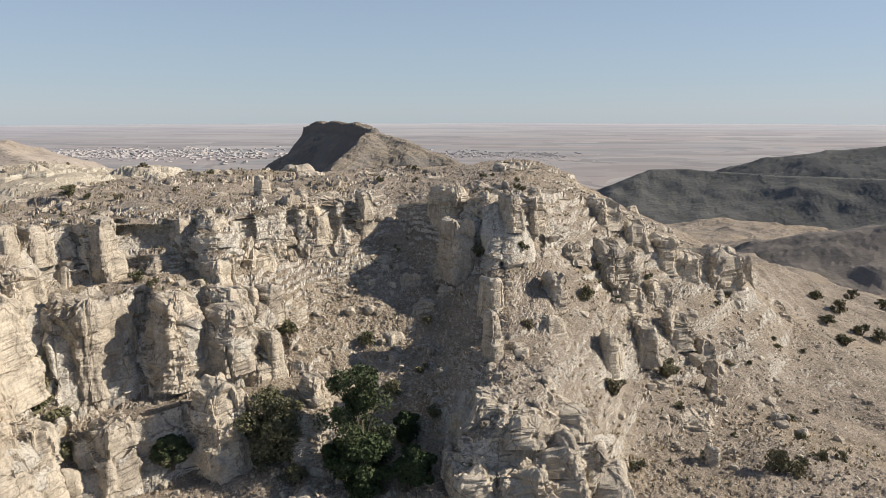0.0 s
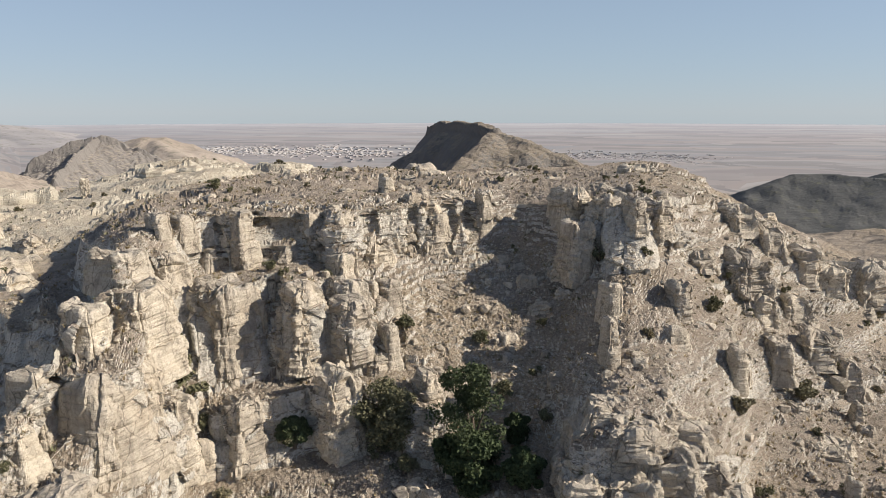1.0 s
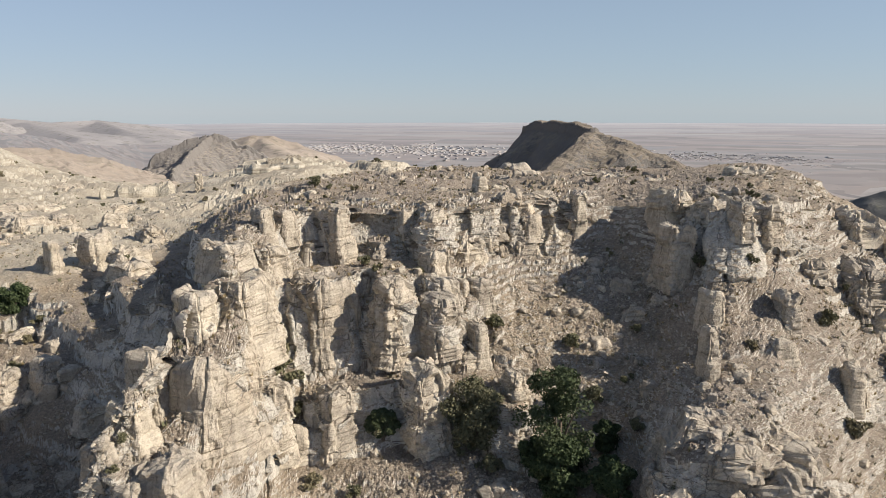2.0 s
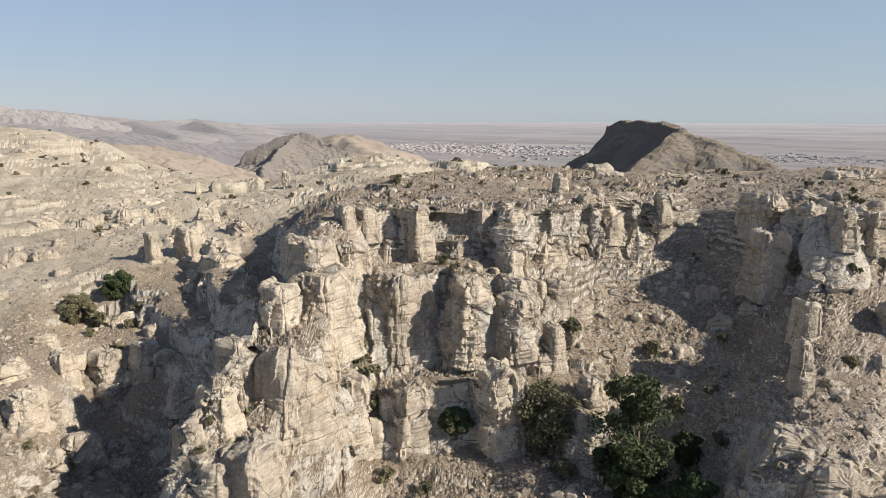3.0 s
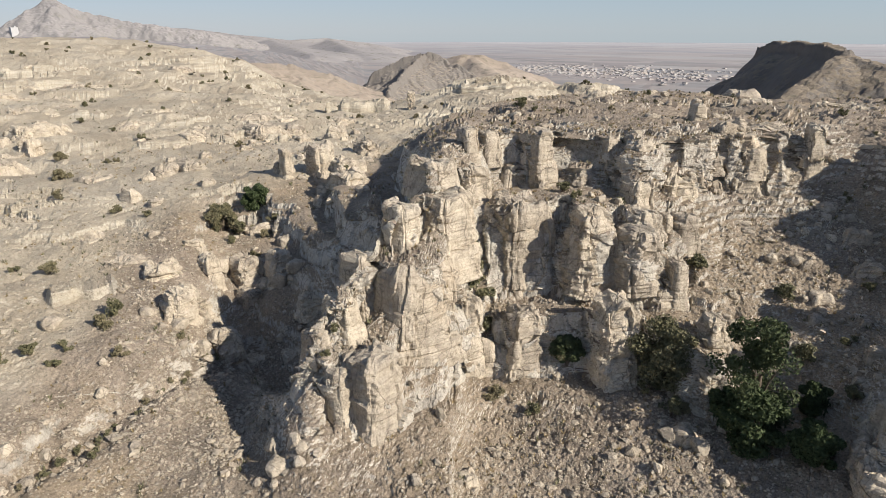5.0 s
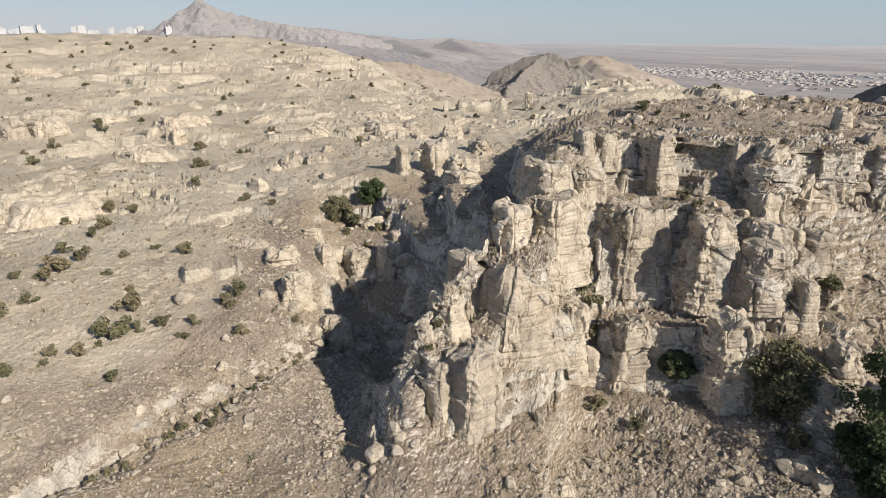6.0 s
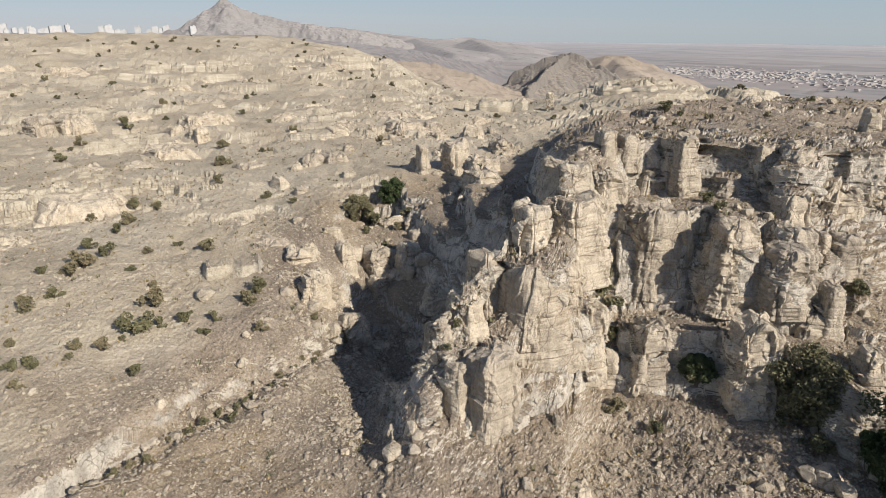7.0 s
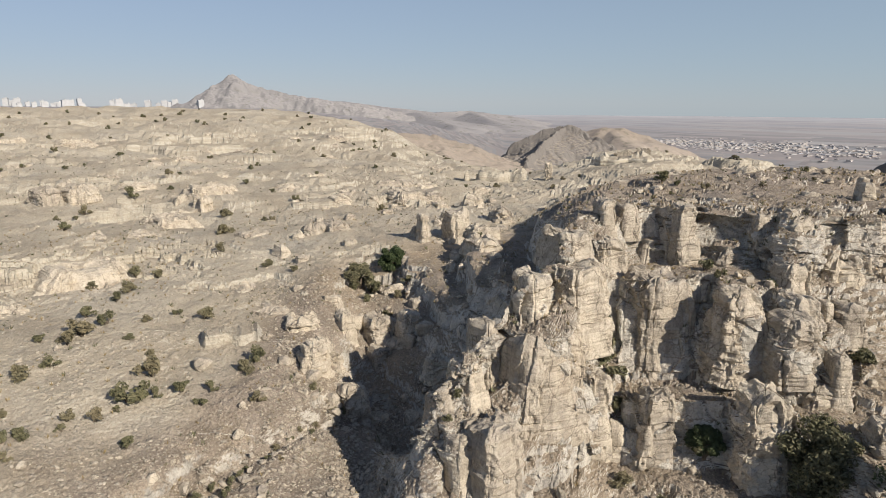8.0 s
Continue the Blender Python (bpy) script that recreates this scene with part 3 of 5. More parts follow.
def off_line(P, pts):
    """Distance on plan from a line."""
    best = np.full(P.shape[:-1], 1e9)
    for (x0, y0), (x1, y1) in zip(pts, pts[1:]):
        ex, ey = x1 - x0, y1 - y0
        s = np.clip(((P[..., 0] - x0) * ex + (P[..., 1] - y0) * ey) / (ex * ex + ey * ey), 0, 1)
        best = np.minimum(best, np.hypot(P[..., 0] - x0 - s * ex, P[..., 1] - y0 - s * ey))
    return best


def blocks(s, z, P, wide, high, seed):
    """Bedded, jointed rock: a number per block, and how near the joint is."""
    u = z / high + 0.9 * value_noise(P * (0.22 / high), seed) + 0.2 * value_noise(P * (1.1 / high), seed + 6)
    bed = np.floor(u)
    ib = bed.astype(np.int64)
    v = s / wide + 3 * lattice(ib // 3, ib * 0, ib * 0, seed + 1) + 0.3 * lattice(ib, ib * 0, ib * 0, seed + 2) + 0.8 * value_noise(P * (0.3 / wide), seed + 3) + 0.2 * value_noise(P * (1.5 / wide), seed + 7)
    cell = np.floor(v)
    who = lattice(cell.astype(np.int64), ib, ib * 0, seed + 4)
    fu, fv = u - bed, v - cell
    # joints gape here and are tight there
    tight = 2.0 * np.clip(value_noise(P * (0.9 / wide), seed + 8) + 0.1, 0, 1)
    joint = np.minimum(np.minimum(fu, 1 - fu) * high, np.minimum(fv, 1 - fv) * wide) + tight
    return who - 0.5 + 0.25 * (lattice(ib, ib * 0, ib * 0, seed + 5) - 0.5), joint


def columns():
    fine = np.arange(-41.0, 91.0, 0.1)
    coarse = np.arange(93.0, 317.0, 3.0)
    return np.concatenate([fine, coarse])


def blur(a, width):
    k = np.exp(-0.5 * (np.arange(-3 * width, 3 * width + 1) / width) ** 2)
    k /= k.sum()
    pad = np.concatenate([a[-3 * width:], a, a[:3 * width]])
    return np.convolve(pad, k, "valid")


def land():
    az = columns()
    turn = np.where(az > 180, az - 360, az)
    knots = [(np.full(len(az), 0.02), np.full(len(az), -33.0))]
    for k, line in enumerate(LINES):
        a, d, z = (list(v) for v in zip(*line))
        # behind the drone the valley side goes on
        a = [-180, -120, -70] + a + [120, 180]
        d = [d[-1], d[0], d[0]] + d + [d[-1]] * 2
        back = [-30, -30, -30, -31, -31, -31, -32, -33, -34, -36, -38, -42, -48][k]
        z = [back, back, (back + z[0]) / 2] + z + [(back + z[-1]) / 2, back]
        dd, zz = np.interp(turn, a, d), np.interp(turn, a, z)
        dd, zz = blur(dd, 7), blur(zz, 7)
        knots.append((dd, zz))
    away = np.interp(turn, [-180, -120, 30, 44, 62, 92, 130, 180], [-70, -75, -75, -60, -8, -6, -60, -70])
    knots.append((np.full(len(az), 600.0), away))
    knots.append((np.full(len(az), 1100.0), np.interp(turn, [-180, 30, 44, 64, 92, 140, 180], [-75, -75, -70, -14, -10, -75, -75])))
    knots.append((np.full(len(az), 2300.0), np.interp(turn, [-180, 44, 64, 92, 140, 180], [-75, -75, -12, -8, -75, -75])))
    knots.append((np.full(len(az), 4900.0), np.full(len(az), -75.0)))
    cut = [None, recess(turn, LOW_PILLARS, 1.8), recess(turn, MAIN_PILLARS, 1.6), recess(turn, HIGH_PILLARS, 1.6)]
    D, Z = [], []
    for k in range(len(knots) - 1):
        (d0, z0), (d1, z1) = knots[k], knots[k + 1]
        n = ROWS[k]
        for s in np.arange(n) / n:
            d, z = d0 + (d1 - d0) * s, z0 + (z1 - z0) * s
            # the recesses cut back the tiers, and fade out on the ledges
            for line, (which, share) in {2: (1, 1.0), 4: (2, 1.0), 6: (3, 1.0)}.items():
                if k == line:
                    d = d + cut[which] * min(1.0, 0.5 + s * 1.2)
                elif k == line + 1:
                    d = d + cut[which] * (1 - s) * 0.9
                elif k == line - 1:
                    d = d + cut[which] * 0.25 * max(0.0, s * 4 - 3)
            D.append(d), Z.append(z)
    D.append(knots[-1][0]), Z.append(knots[-1][1])
    D, Z = np.array(D), np.array(Z)
    # fins: an upright face, a flat top, and the old slope behind
    for c, half, front, top, deep in HILLSIDE_LEDGES:
        cols = np.where(np.abs(turn - c) < 1.5 * half + 0.5)[0]
        at = turn[cols]
        ragged = 0.15 * half * value_noise(np.stack([Z[:, cols] * 0.6, Z[:, cols] * 0 + c, Z[:, cols] * 0], -1), 7)
        w = np.clip((half - np.abs(at[None, :] + ragged - c)) / min(0.4, 0.5 * half) + 0.5, 0, 1)
        fronts = front + 0.22 * deep * value_noise(np.stack([at * 0.9, at * 0 + c, at * 0 + 3], -1), 9)
        tops = top + 0.4 * value_noise(np.stack([at * 1.3, at * 0 + c, at * 0 + 5], -1), 11)
        for n, j in enumerate(cols):
            f, t_top = fronts[n], tops[n]
            rows = np.where((D[:, j] >= f) & (D[:, j] < f + deep))[0]
            if len(rows) < 4 or w[:, n].max() <= 0:
                continue
            z0 = Z[rows[0], j]
            if t_top < z0 + 0.2:
                continue
            s = (D[rows, j] - f) / deep
            d1 = np.where(s < 0.65, f + 0.10 * deep * s, f + 0.065 * deep + 0.935 * deep * (s - 0.65) / 0.35)
            z1 = np.where(s < 0.65, z0 + (t_top - z0) * s / 0.65, np.maximum(t_top, np.interp(d1, D[:, j], Z[:, j])))
            k = w[rows, n]
            D[rows, j], Z[rows, j] = D[rows, j] + (d1 - D[rows, j]) * k, Z[rows, j] + (z1 - Z[rows, j]) * k
    # the hill swells out round each crag, more so towards its foot, so that neighbours run together
    for c, front, wide, deep, z0, z1, narrow in MAIN_TIER + LOW_TIER + HIGH_TIER + RIM_TIER + BUTTRESS:
        cols = np.where(np.abs(turn - c) < math.degrees(1.3 * wide / front))[0]
        Zc = Z[:, cols]
        low = np.clip((z1 - Zc) / (z1 - z0), 0, 1.3)
        half = 0.5 * wide * (0.85 + 0.7 * low)
        u = np.abs(np.radians(turn[cols] - c))[None, :] * front / half
        skin = front + 0.3 * wide * (1 - 0.5 * low) + 0.9 * half * u ** 2.4 + 3.0 * np.clip(Zc - z1 + 0.35, 0, None) + 2.0 * np.clip(z0 - Zc - 0.5, 0, None)
        k = np.clip((D[:, cols] - skin) / 0.5, 0, 1)
        k = k * np.clip(front + 0.7 * wide + 1.6 - D[:, cols], 0, 1)
        D[:, cols] = D[:, cols] + (skin - D[:, cols]) * k
    # the buttress climbs in steps, and a prow turns one side away from the sun
    span = np.zeros(len(D))
    span[84:268] = np.clip(np.minimum(np.arange(184), 184 - np.arange(184)) / 12, 0, 1)
    wave = value_noise(np.stack([turn * 0.8, turn * 0, turn * 0], -1), 15)[None, :]
    u = (Z + 25.0 + 0.9 * wave) / 4.2
    f = u - np.floor(u)
    rise = np.interp(turn, [35.5, 37.0, 50.5, 52.5], [0, 1, 1, 0])[None, :] * span[:, None]
    past = turn[None, :] - np.interp(Z, [-24.0, -13.0], [46.8, 39.6]) - 0.5 * value_noise(np.stack([Z * 0.5, Z * 0, Z * 0], -1), 19)
    cleft = np.interp(past, [-0.2, 0.3, 2.4, 3.2, 4.2], [0.0, 0.25, 1.5, 0.7, 0.0])
    D = D + rise * (0.9 * (np.clip((f - 0.6) / 0.4, 0, 1) - f + 0.3) + cleft)
    rad = np.radians(turn)
    P = np.stack([-np.sin(rad) * D, np.cos(rad) * D, Z], -1)
    # normals of the plain shape
    du = np.gradient(P, axis=0)
    dv = np.gradient(P, axis=1)
    N = np.cross(dv, du)
    N /= np.linalg.norm(N, axis=-1, keepdims=True) + 1e-9
    N *= np.where(N[..., 2:3] < 0, -1, 1)
    coarse = np.clip(0.3 / np.maximum(np.linalg.norm(du, axis=-1), 0.6 * np.linalg.norm(dv, axis=-1)), 0.12, 1)
    steep = np.clip((0.88 - N[..., 2]) / 0.35, 0, 1)
    loose = np.clip((N[..., 2] - 0.5) / 0.2, 0, 1)      # gentle ground carries soil and scree
    near = np.clip((140 - D) / 60, 0, 1)
    bare = near * np.clip(np.interp(turn, [-60, -34, -26, 50, 56, 66], [0.1, 0.25, 1, 1, 0.5, 0.05]), 0, 1)[None, :]
    rock = steep * bare
    # rock: blocks in beds at three sizes, grooves at the joints, grain
    arc = rad[None, :] * 50.0 + 0.12 * D
    Q = P + 0.5 * np.stack([value_noise(P * 0.5, 3), value_noise(P * 0.5, 4), value_noise(P * 0.5, 5)], -1)
    wall, who = cells(Q * np.array([0.3, 0.3, 0.22]), 11)
    wall2, who2 = cells(Q * np.array([1.05, 1.05, 0.9]), 23)
    b1, j1 = blocks(arc, P[..., 2], P, 3.3, 2.8, 81)
    b2, j2 = blocks(arc, P[..., 2], P, 1.2, 0.85, 91)
    b3, j3 = blocks(arc, P[..., 2], P, 0.5, 0.36, 101)
    crag = np.clip(0.35 + 1.3 * fractal(P * 0.14, 2, 43), 0.2, 1.3)      # some faces are smooth, some shattered
    plain = np.interp(turn, [33, 36, 41, 44], [0.8, 0.4, 0.45, 0.9])[None, :]      # the buttress has a broad smooth face
    crag = crag * np.clip(plain + 0.25, 0, 1.2)
    push = plain * (0.75 * b1 + (who - 0.5) * 0.6) + crag * (0.36 * b2 + 0.2 * b3 + (who2 - 0.5) * 0.3)
    push = push - 0.28 * plain * np.exp(-(j1 / 0.13) ** 2) - 0.08 * np.exp(-(j2 / 0.07) ** 2) - 0.06 * np.exp(-(wall / 0.07) ** 2)
    push = push + 0.75 * fractal(P * 0.2, 3, 41) + 0.15 * crag * fractal(P * 1.9, 3, 47, 0.65) + 0.05 * np.clip(plain + 0.2, 0, 1) * fractal(P * 4.2, 3, 109, 0.7)
    # upright flutes and thin beds
    flute = value_noise(np.stack([arc * 0.8 + 0 * D, D * 0.1, P[..., 2] * 0.10], -1), 103) + 0.5 * value_noise(np.stack([arc * 2.3 + 0 * D, D * 0.2, P[..., 2] * 0.3], -1), 105)
    thin = value_noise(np.stack([arc * 0.12 + 0 * D, D * 0.1, P[..., 2] * 2.0], -1), 107)
    push = push + 0.2 * flute * np.interp(turn, [50, 58], [1, 0.3])[None, :] + 0.2 * thin
    # open ground: swells, hummocks, outcropping beds
    swell = 0.6 * fractal(P * 0.09, 3, 53)
    roll = 0.16 * fractal(P * 0.7, 4, 59, 0.65) * np.interp(turn, [50, 60], [1, 0.6])[None, :]
    roll = roll + 0.07 * np.interp(turn, [52, 58], [1, 0.35])[None, :] * near * fractal(P * 3.4, 3, 111, 0.75)
    lump = np.clip(who2 - 0.62, 0, 1) * np.clip(wall2 * 4, 0, 1) * 0.25
    mid = np.clip((D - 60) / 60, 0, 1) * np.clip((500 - D) / 200, 0, 1)
    roll = swell * (1 + 1.4 * mid) + roll * (1 - 0.3 * mid) + lump * near * (0.35 + 0.65 * bare)
    far = np.clip((D - 420) / 300, 0, 1)
    roll = roll * (1 - far) + far * np.clip((2500 - D) / 1500, 0, 1) * 4 * fractal(P * 0.004, 3, 61)
    start = np.clip((D - 6) / 12, 0, 1)
    flat = N * np.array([1.0, 1.0, 0.45])
    N = N * (1 - rock[..., None]) + flat / np.linalg.norm(flat, axis=-1, keepdims=True) * rock[..., None]
    cut1, cut2 = off_line(P, GULLY), off_line(P, RILL)
    rag = 0.6 * fractal(P * 0.5, 3, 79)
    roll = roll - 0.95 * np.exp(-((cut1 + 1.3 * rag) / 0.9) ** 2) - 0.9 * np.exp(-((cut2 + 0.7 * rag) / 0.7) ** 2)
    P = P + N * (0.7 * push * rock * np.where(D < 110, coarse, 1) + roll * (1 - rock))[..., None] * start[..., None]
    # beds step the open slopes, here and there
    side = np.interp(turn, [-60, -30, -20, -8, 40, 52, 95, 130], [0.1, 0.2, 0.45, 0.9, 0.9, 0.9, 0.85, 0.1])[None, :] * np.where(turn[None, :] < 14, np.clip((104 - D) / 12, 0, 1), 1)
    z = P[..., 2]
    wob = 1.6 * fractal(P * np.array([0.03, 0.03, 0.0]), 3, 67) + np.interp(turn, [50, 58], [0.35, 0.3])[None, :] * fractal(P * 0.4, 3, 69)
    for high, seed, scale in ((2.8, 71, 0.03), (1.1, 73, 0.06), (0.55, 75, 0.09)):
        shelf = steps(z + wob, high, np.interp(turn, [50, 58], [4.5, 4.0])[None, :]) - wob
        amount = side * np.clip(fractal(P * np.array([scale, scale, scale * 4]), 2, seed) * 2.2 + np.interp(turn, [45, 55], [0.15, 0.3])[None, :], 0, 1)
        amount = amount * np.clip((330 - D) / 60, 0, 1) * np.clip((D - np.interp(turn, [50, 60], [36, 62])[None, :]) / 20, 0, 1) * (1 - 0.7 * rock)
        z = z + (shelf - z) * amount * 0.9
    P[..., 2] = z
    return turn, D, P, loose


AZ, DIST, GROUND, LOOSE = land()
_order = np.argsort(AZ)
_az = AZ[_order]


def ground(x, y):
    """Height of the land at a place."""
    a, d = math.degrees(math.atan2(-x, y)), math.hypot(x, y)
    j = min(max(int(np.searchsorted(_az, a)), 1), len(_az) - 1)
    lo, hi = _order[j - 1], _order[j]
    f = (a - _az[j - 1]) / max(_az[j] - _az[j - 1], 1e-6)
    z = []
    for c in (lo, hi):
        r = np.hypot(GROUND[:, c, 0], GROUND[:, c, 1])
        z.append(float(np.interp(d, np.maximum.accumulate(r), GROUND[:, c, 2])))
    return z[0] + (z[1] - z[0]) * min(max(f, 0), 1)


# <terrain end>
rows_, cols_ = DIST.shape
quads_ = sheet_quads(rows_, cols_, True)
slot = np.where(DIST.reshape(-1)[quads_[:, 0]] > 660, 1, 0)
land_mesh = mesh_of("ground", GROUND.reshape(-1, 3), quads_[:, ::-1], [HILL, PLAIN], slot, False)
# where the pale chalk beds come to the surface
edge = np.interp(AZ, [-180, 15, 20, 36, 42, 50, 56, 60, 64, 68, 74, 92, 180], [900, 900, 118, 82, 76, 72, 72, 66, 57, 47, 38, 30, 60])[None, :]
pale = np.clip((DIST - edge) / 10 + 0.9 * fractal(GROUND * 0.08, 4, 77), 0, 1) * (AZ > 14)[None, :]
land_mesh.attributes.new("chalk", "FLOAT", "POINT").data.foreach_set("value", pale.reshape(-1).astype(np.float32))
land_mesh.attributes.new("scree", "FLOAT", "POINT").data.foreach_set("value", LOOSE.reshape(-1).astype(np.float32))
tagged(new("ground", land_mesh), "limestone escarpment, gully and dry stony slopes running out to a hazy plain", "ground", kind="structure")


# ---------------------------------------------------------------- hills and the mesa
def hill(name, spines, slope, base, material, label, cap=0.0, flat=0.0, rough=1.0, seed=0, grid=170, capped=None):
    """A hill that falls away from its crest lines, which are rows of bearing, distance and angle of height; cap: metres of cliff round the top, of the crest lines named in capped."""
    lines = [[bearing(a, d, d * math.tan(radians(e))) for a, d, e in rows] for rows in spines]
    allp = np.array([tuple(p) for r in lines for p in r])
    reach = (allp[:, 2].max() - base) / slope
    x = np.linspace(allp[:, 0].min() - reach, allp[:, 0].max() + reach, grid)
    y = np.linspace(allp[:, 1].min() - reach, allp[:, 1].max() + reach, grid)
    X, Y = np.meshgrid(x, y)
    size = reach
    P = np.stack([X, Y, X * 0], -1)
    wx = 0.16 * size * fractal(P * (2.2 / size), 3, seed + 3)
    Z = np.full(X.shape, base - 30.0)
    for which, r in enumerate(lines):
        for p, q in zip(r, r[1:]):
            ex, ey = q.x - p.x, q.y - p.y
            s = np.clip(((X - p.x) * ex + (Y - p.y) * ey) / (ex * ex + ey * ey), 0, 1)
            away = np.hypot(X - p.x - s * ex, Y - p.y - s * ey)
            away = np.clip(away + wx * np.clip(away / (0.3 * size), 0, 1), 0, None)
            top = p.z + (q.z - p.z) * s
            out = np.clip(away - flat, 0, None)
            drop = out * slope * (1.12 - 0.25 * np.clip(out / size, 0, 1))
            if cap and (capped is None or which in capped):
                drop = drop + cap * np.clip(out / (0.35 * cap), 0, 1)
            Z = np.maximum(Z, top - drop)
    tall = allp[:, 2].max() - base
    lumps = 0.035 * fractal(P * (10 / size), 4, seed, 0.62) + 0.02 * np.abs(fractal(P * (34 / size), 3, seed + 9, 0.6))
    Z = Z + tall * rough * lumps
    Z = np.maximum(Z, base - 30)
    P[..., 2] = Z
    ob = new(name, mesh_of(name, P.reshape(-1, 3), sheet_quads(grid, grid), [material], None, False))
    return tagged(ob, label, "hill")


hill("mesa_hill", [[(9.4, 360, -5.2), (8.0, 395, -3.5), (6.4, 428, -1.8)],
                   [(6.3, 436, -1.3), (7.6, 470, -0.95), (9.2, 520, -0.75), (10.8, 570, -0.85), (11.9, 605, -1.15)],
                   [(6.2, 436, -1.5), (4.6, 430, -2.1), (2.5, 420, -2.8), (-0.5, 410, -3.9), (-3.5, 400, -5.4)]],
     0.8, -76, MESA, "flat-topped rocky hill with a dark cliff cap, standing over the plain", 6.0, 3.0, 0.4, 5, 260, (1,))
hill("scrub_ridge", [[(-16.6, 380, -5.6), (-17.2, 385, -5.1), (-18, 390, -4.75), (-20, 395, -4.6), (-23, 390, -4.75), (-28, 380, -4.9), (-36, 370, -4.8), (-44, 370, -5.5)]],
     0.44, -62, SCRUB, "dark scrub-covered ridge across the valley, shade put into its colour", 0, 2.0, 0.22, 9, 220)
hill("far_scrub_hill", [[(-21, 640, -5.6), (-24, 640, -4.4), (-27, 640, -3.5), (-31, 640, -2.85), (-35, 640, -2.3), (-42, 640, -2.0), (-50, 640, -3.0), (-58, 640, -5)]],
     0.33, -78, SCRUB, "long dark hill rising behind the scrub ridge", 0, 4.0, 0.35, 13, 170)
hill("valley_spur", [[(-22, 265, -12.2), (-25, 255, -11.2), (-30, 240, -9.6), (-36, 235, -8), (-46, 240, -7.5)]],
     0.36, -52, BROWN, "brown earth spur at the valley mouth", 0, 2.0, 0.4, 15, 130)
hill("grey_rock_hill", [[(32.5, 420, -5.0), (34, 420, -4.0), (36, 425, -2.9), (37.2, 430, -2.2), (38.5, 430, -1.8), (40, 430, -2.1), (41.5, 430, -2.7), (43.5, 430, -3.7)],
                        [(38.8, 430, -1.9), (40.5, 400, -3.2), (42.0, 370, -4.8)]],
     0.55, -62, GREY, "rugged grey rocky hill beyond the gully", 3.0, 1.0, 0.9, 17, 260)
hill("tan_ridge", [[(24.5, 560, -5.2), (27.5, 560, -4.3), (30, 560, -3.4), (32, 560, -2.55), (34, 560, -2.0), (35.5, 560, -1.9), (38, 570, -2.5), (42, 580, -3.5)],
                   [(35, 560, -2.0), (32.5, 500, -3.6), (30, 450, -5.2)]],
     0.5, -78, TAN, "smooth tan earth ridge above the plain", 0, 3.0, 0.3, 21, 150)
hill("brown_ridge", [[(42.5, 380, -5.2), (44.5, 375, -4.4), (47, 370, -3.5), (50, 370, -2.75), (53, 370, -2.4), (57, 375, -2.3), (62, 380, -2.6)]],
     0.4, -50, TAN, "brown ridge with rocky outcrops beyond the pale hillside", 2.0, 1.0, 0.9, 23, 170)
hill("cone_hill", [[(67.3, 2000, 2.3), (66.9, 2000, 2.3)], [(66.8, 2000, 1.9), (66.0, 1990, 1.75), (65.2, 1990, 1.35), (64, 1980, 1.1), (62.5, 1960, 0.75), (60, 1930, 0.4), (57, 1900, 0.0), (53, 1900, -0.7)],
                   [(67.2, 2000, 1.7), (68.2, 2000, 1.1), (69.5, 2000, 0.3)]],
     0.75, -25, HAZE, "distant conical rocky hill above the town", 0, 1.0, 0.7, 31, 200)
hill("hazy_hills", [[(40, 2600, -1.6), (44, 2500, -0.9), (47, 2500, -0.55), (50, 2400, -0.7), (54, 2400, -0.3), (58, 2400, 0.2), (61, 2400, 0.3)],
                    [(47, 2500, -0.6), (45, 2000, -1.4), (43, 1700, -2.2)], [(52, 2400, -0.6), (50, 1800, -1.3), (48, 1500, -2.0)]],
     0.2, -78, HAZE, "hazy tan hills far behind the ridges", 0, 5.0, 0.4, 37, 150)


# ---------------------------------------------------------------- rocks
def part(name, me, parent, label=""):
    ob = new(name, me)
    ob.parent = parent
    return tagged(ob, label)


def rock_mesh(name, size, seed, cuts=5, square=3.0, material=None, rough=1.0, taper=0.0):
    """A rounded block of jointed stone, standing on z = 0."""
    bm = bmesh.new()
    bmesh.ops.create_cube(bm, size=2.0)
    bmesh.ops.subdivide_edges(bm, edges=bm.edges[:], cuts=cuts, use_grid_fill=True)
    P = np.array([tuple(v.co) for v in bm.verts])
    n = (np.abs(P) ** square).sum(1) ** (1 / square)
    P = P / n[:, None]
    N = P / np.linalg.norm(P, axis=1, keepdims=True)
    S = np.array(size) / 2
    W = P * S + 31.7 * seed
    big = min(size)
    wall, who = cells(W * (1.6 / big), seed)
    b1, j1 = blocks(W[:, 0] + 0.7 * W[:, 1], W[:, 2], W, 0.5 * big, 0.42 * big, seed + 50)
    push = 0.24 * (who - 0.5) + 0.20 * b1 - 0.09 * np.exp(-(j1 / (0.05 * big)) ** 2) + 0.05 * fractal(W * (1.1 / big), 3, seed) + 0.07 * fractal(W * (4.5 / big), 4, seed + 2, 0.65)
    P = P * S + N * (push * big * rough)[:, None]
    P[:, :2] *= (1 - taper * (P[:, 2:] / size[2] + 0.5))
    P[:, 2] += S[2]
    for v, p in zip(bm.verts, P):
        v.co = p
    me = bpy.data.meshes.new(name)
    bm.to_mesh(me)
    bm.free()
    me.materials.append(material or ROCK)
    return me


def stand(x, y, sink=0.0):
    return x, y, ground(x, y) - sink


def who_of(P, seed):
    return cells(P * np.array((0.9, 0.9, 0.1)), seed + 241)[1]


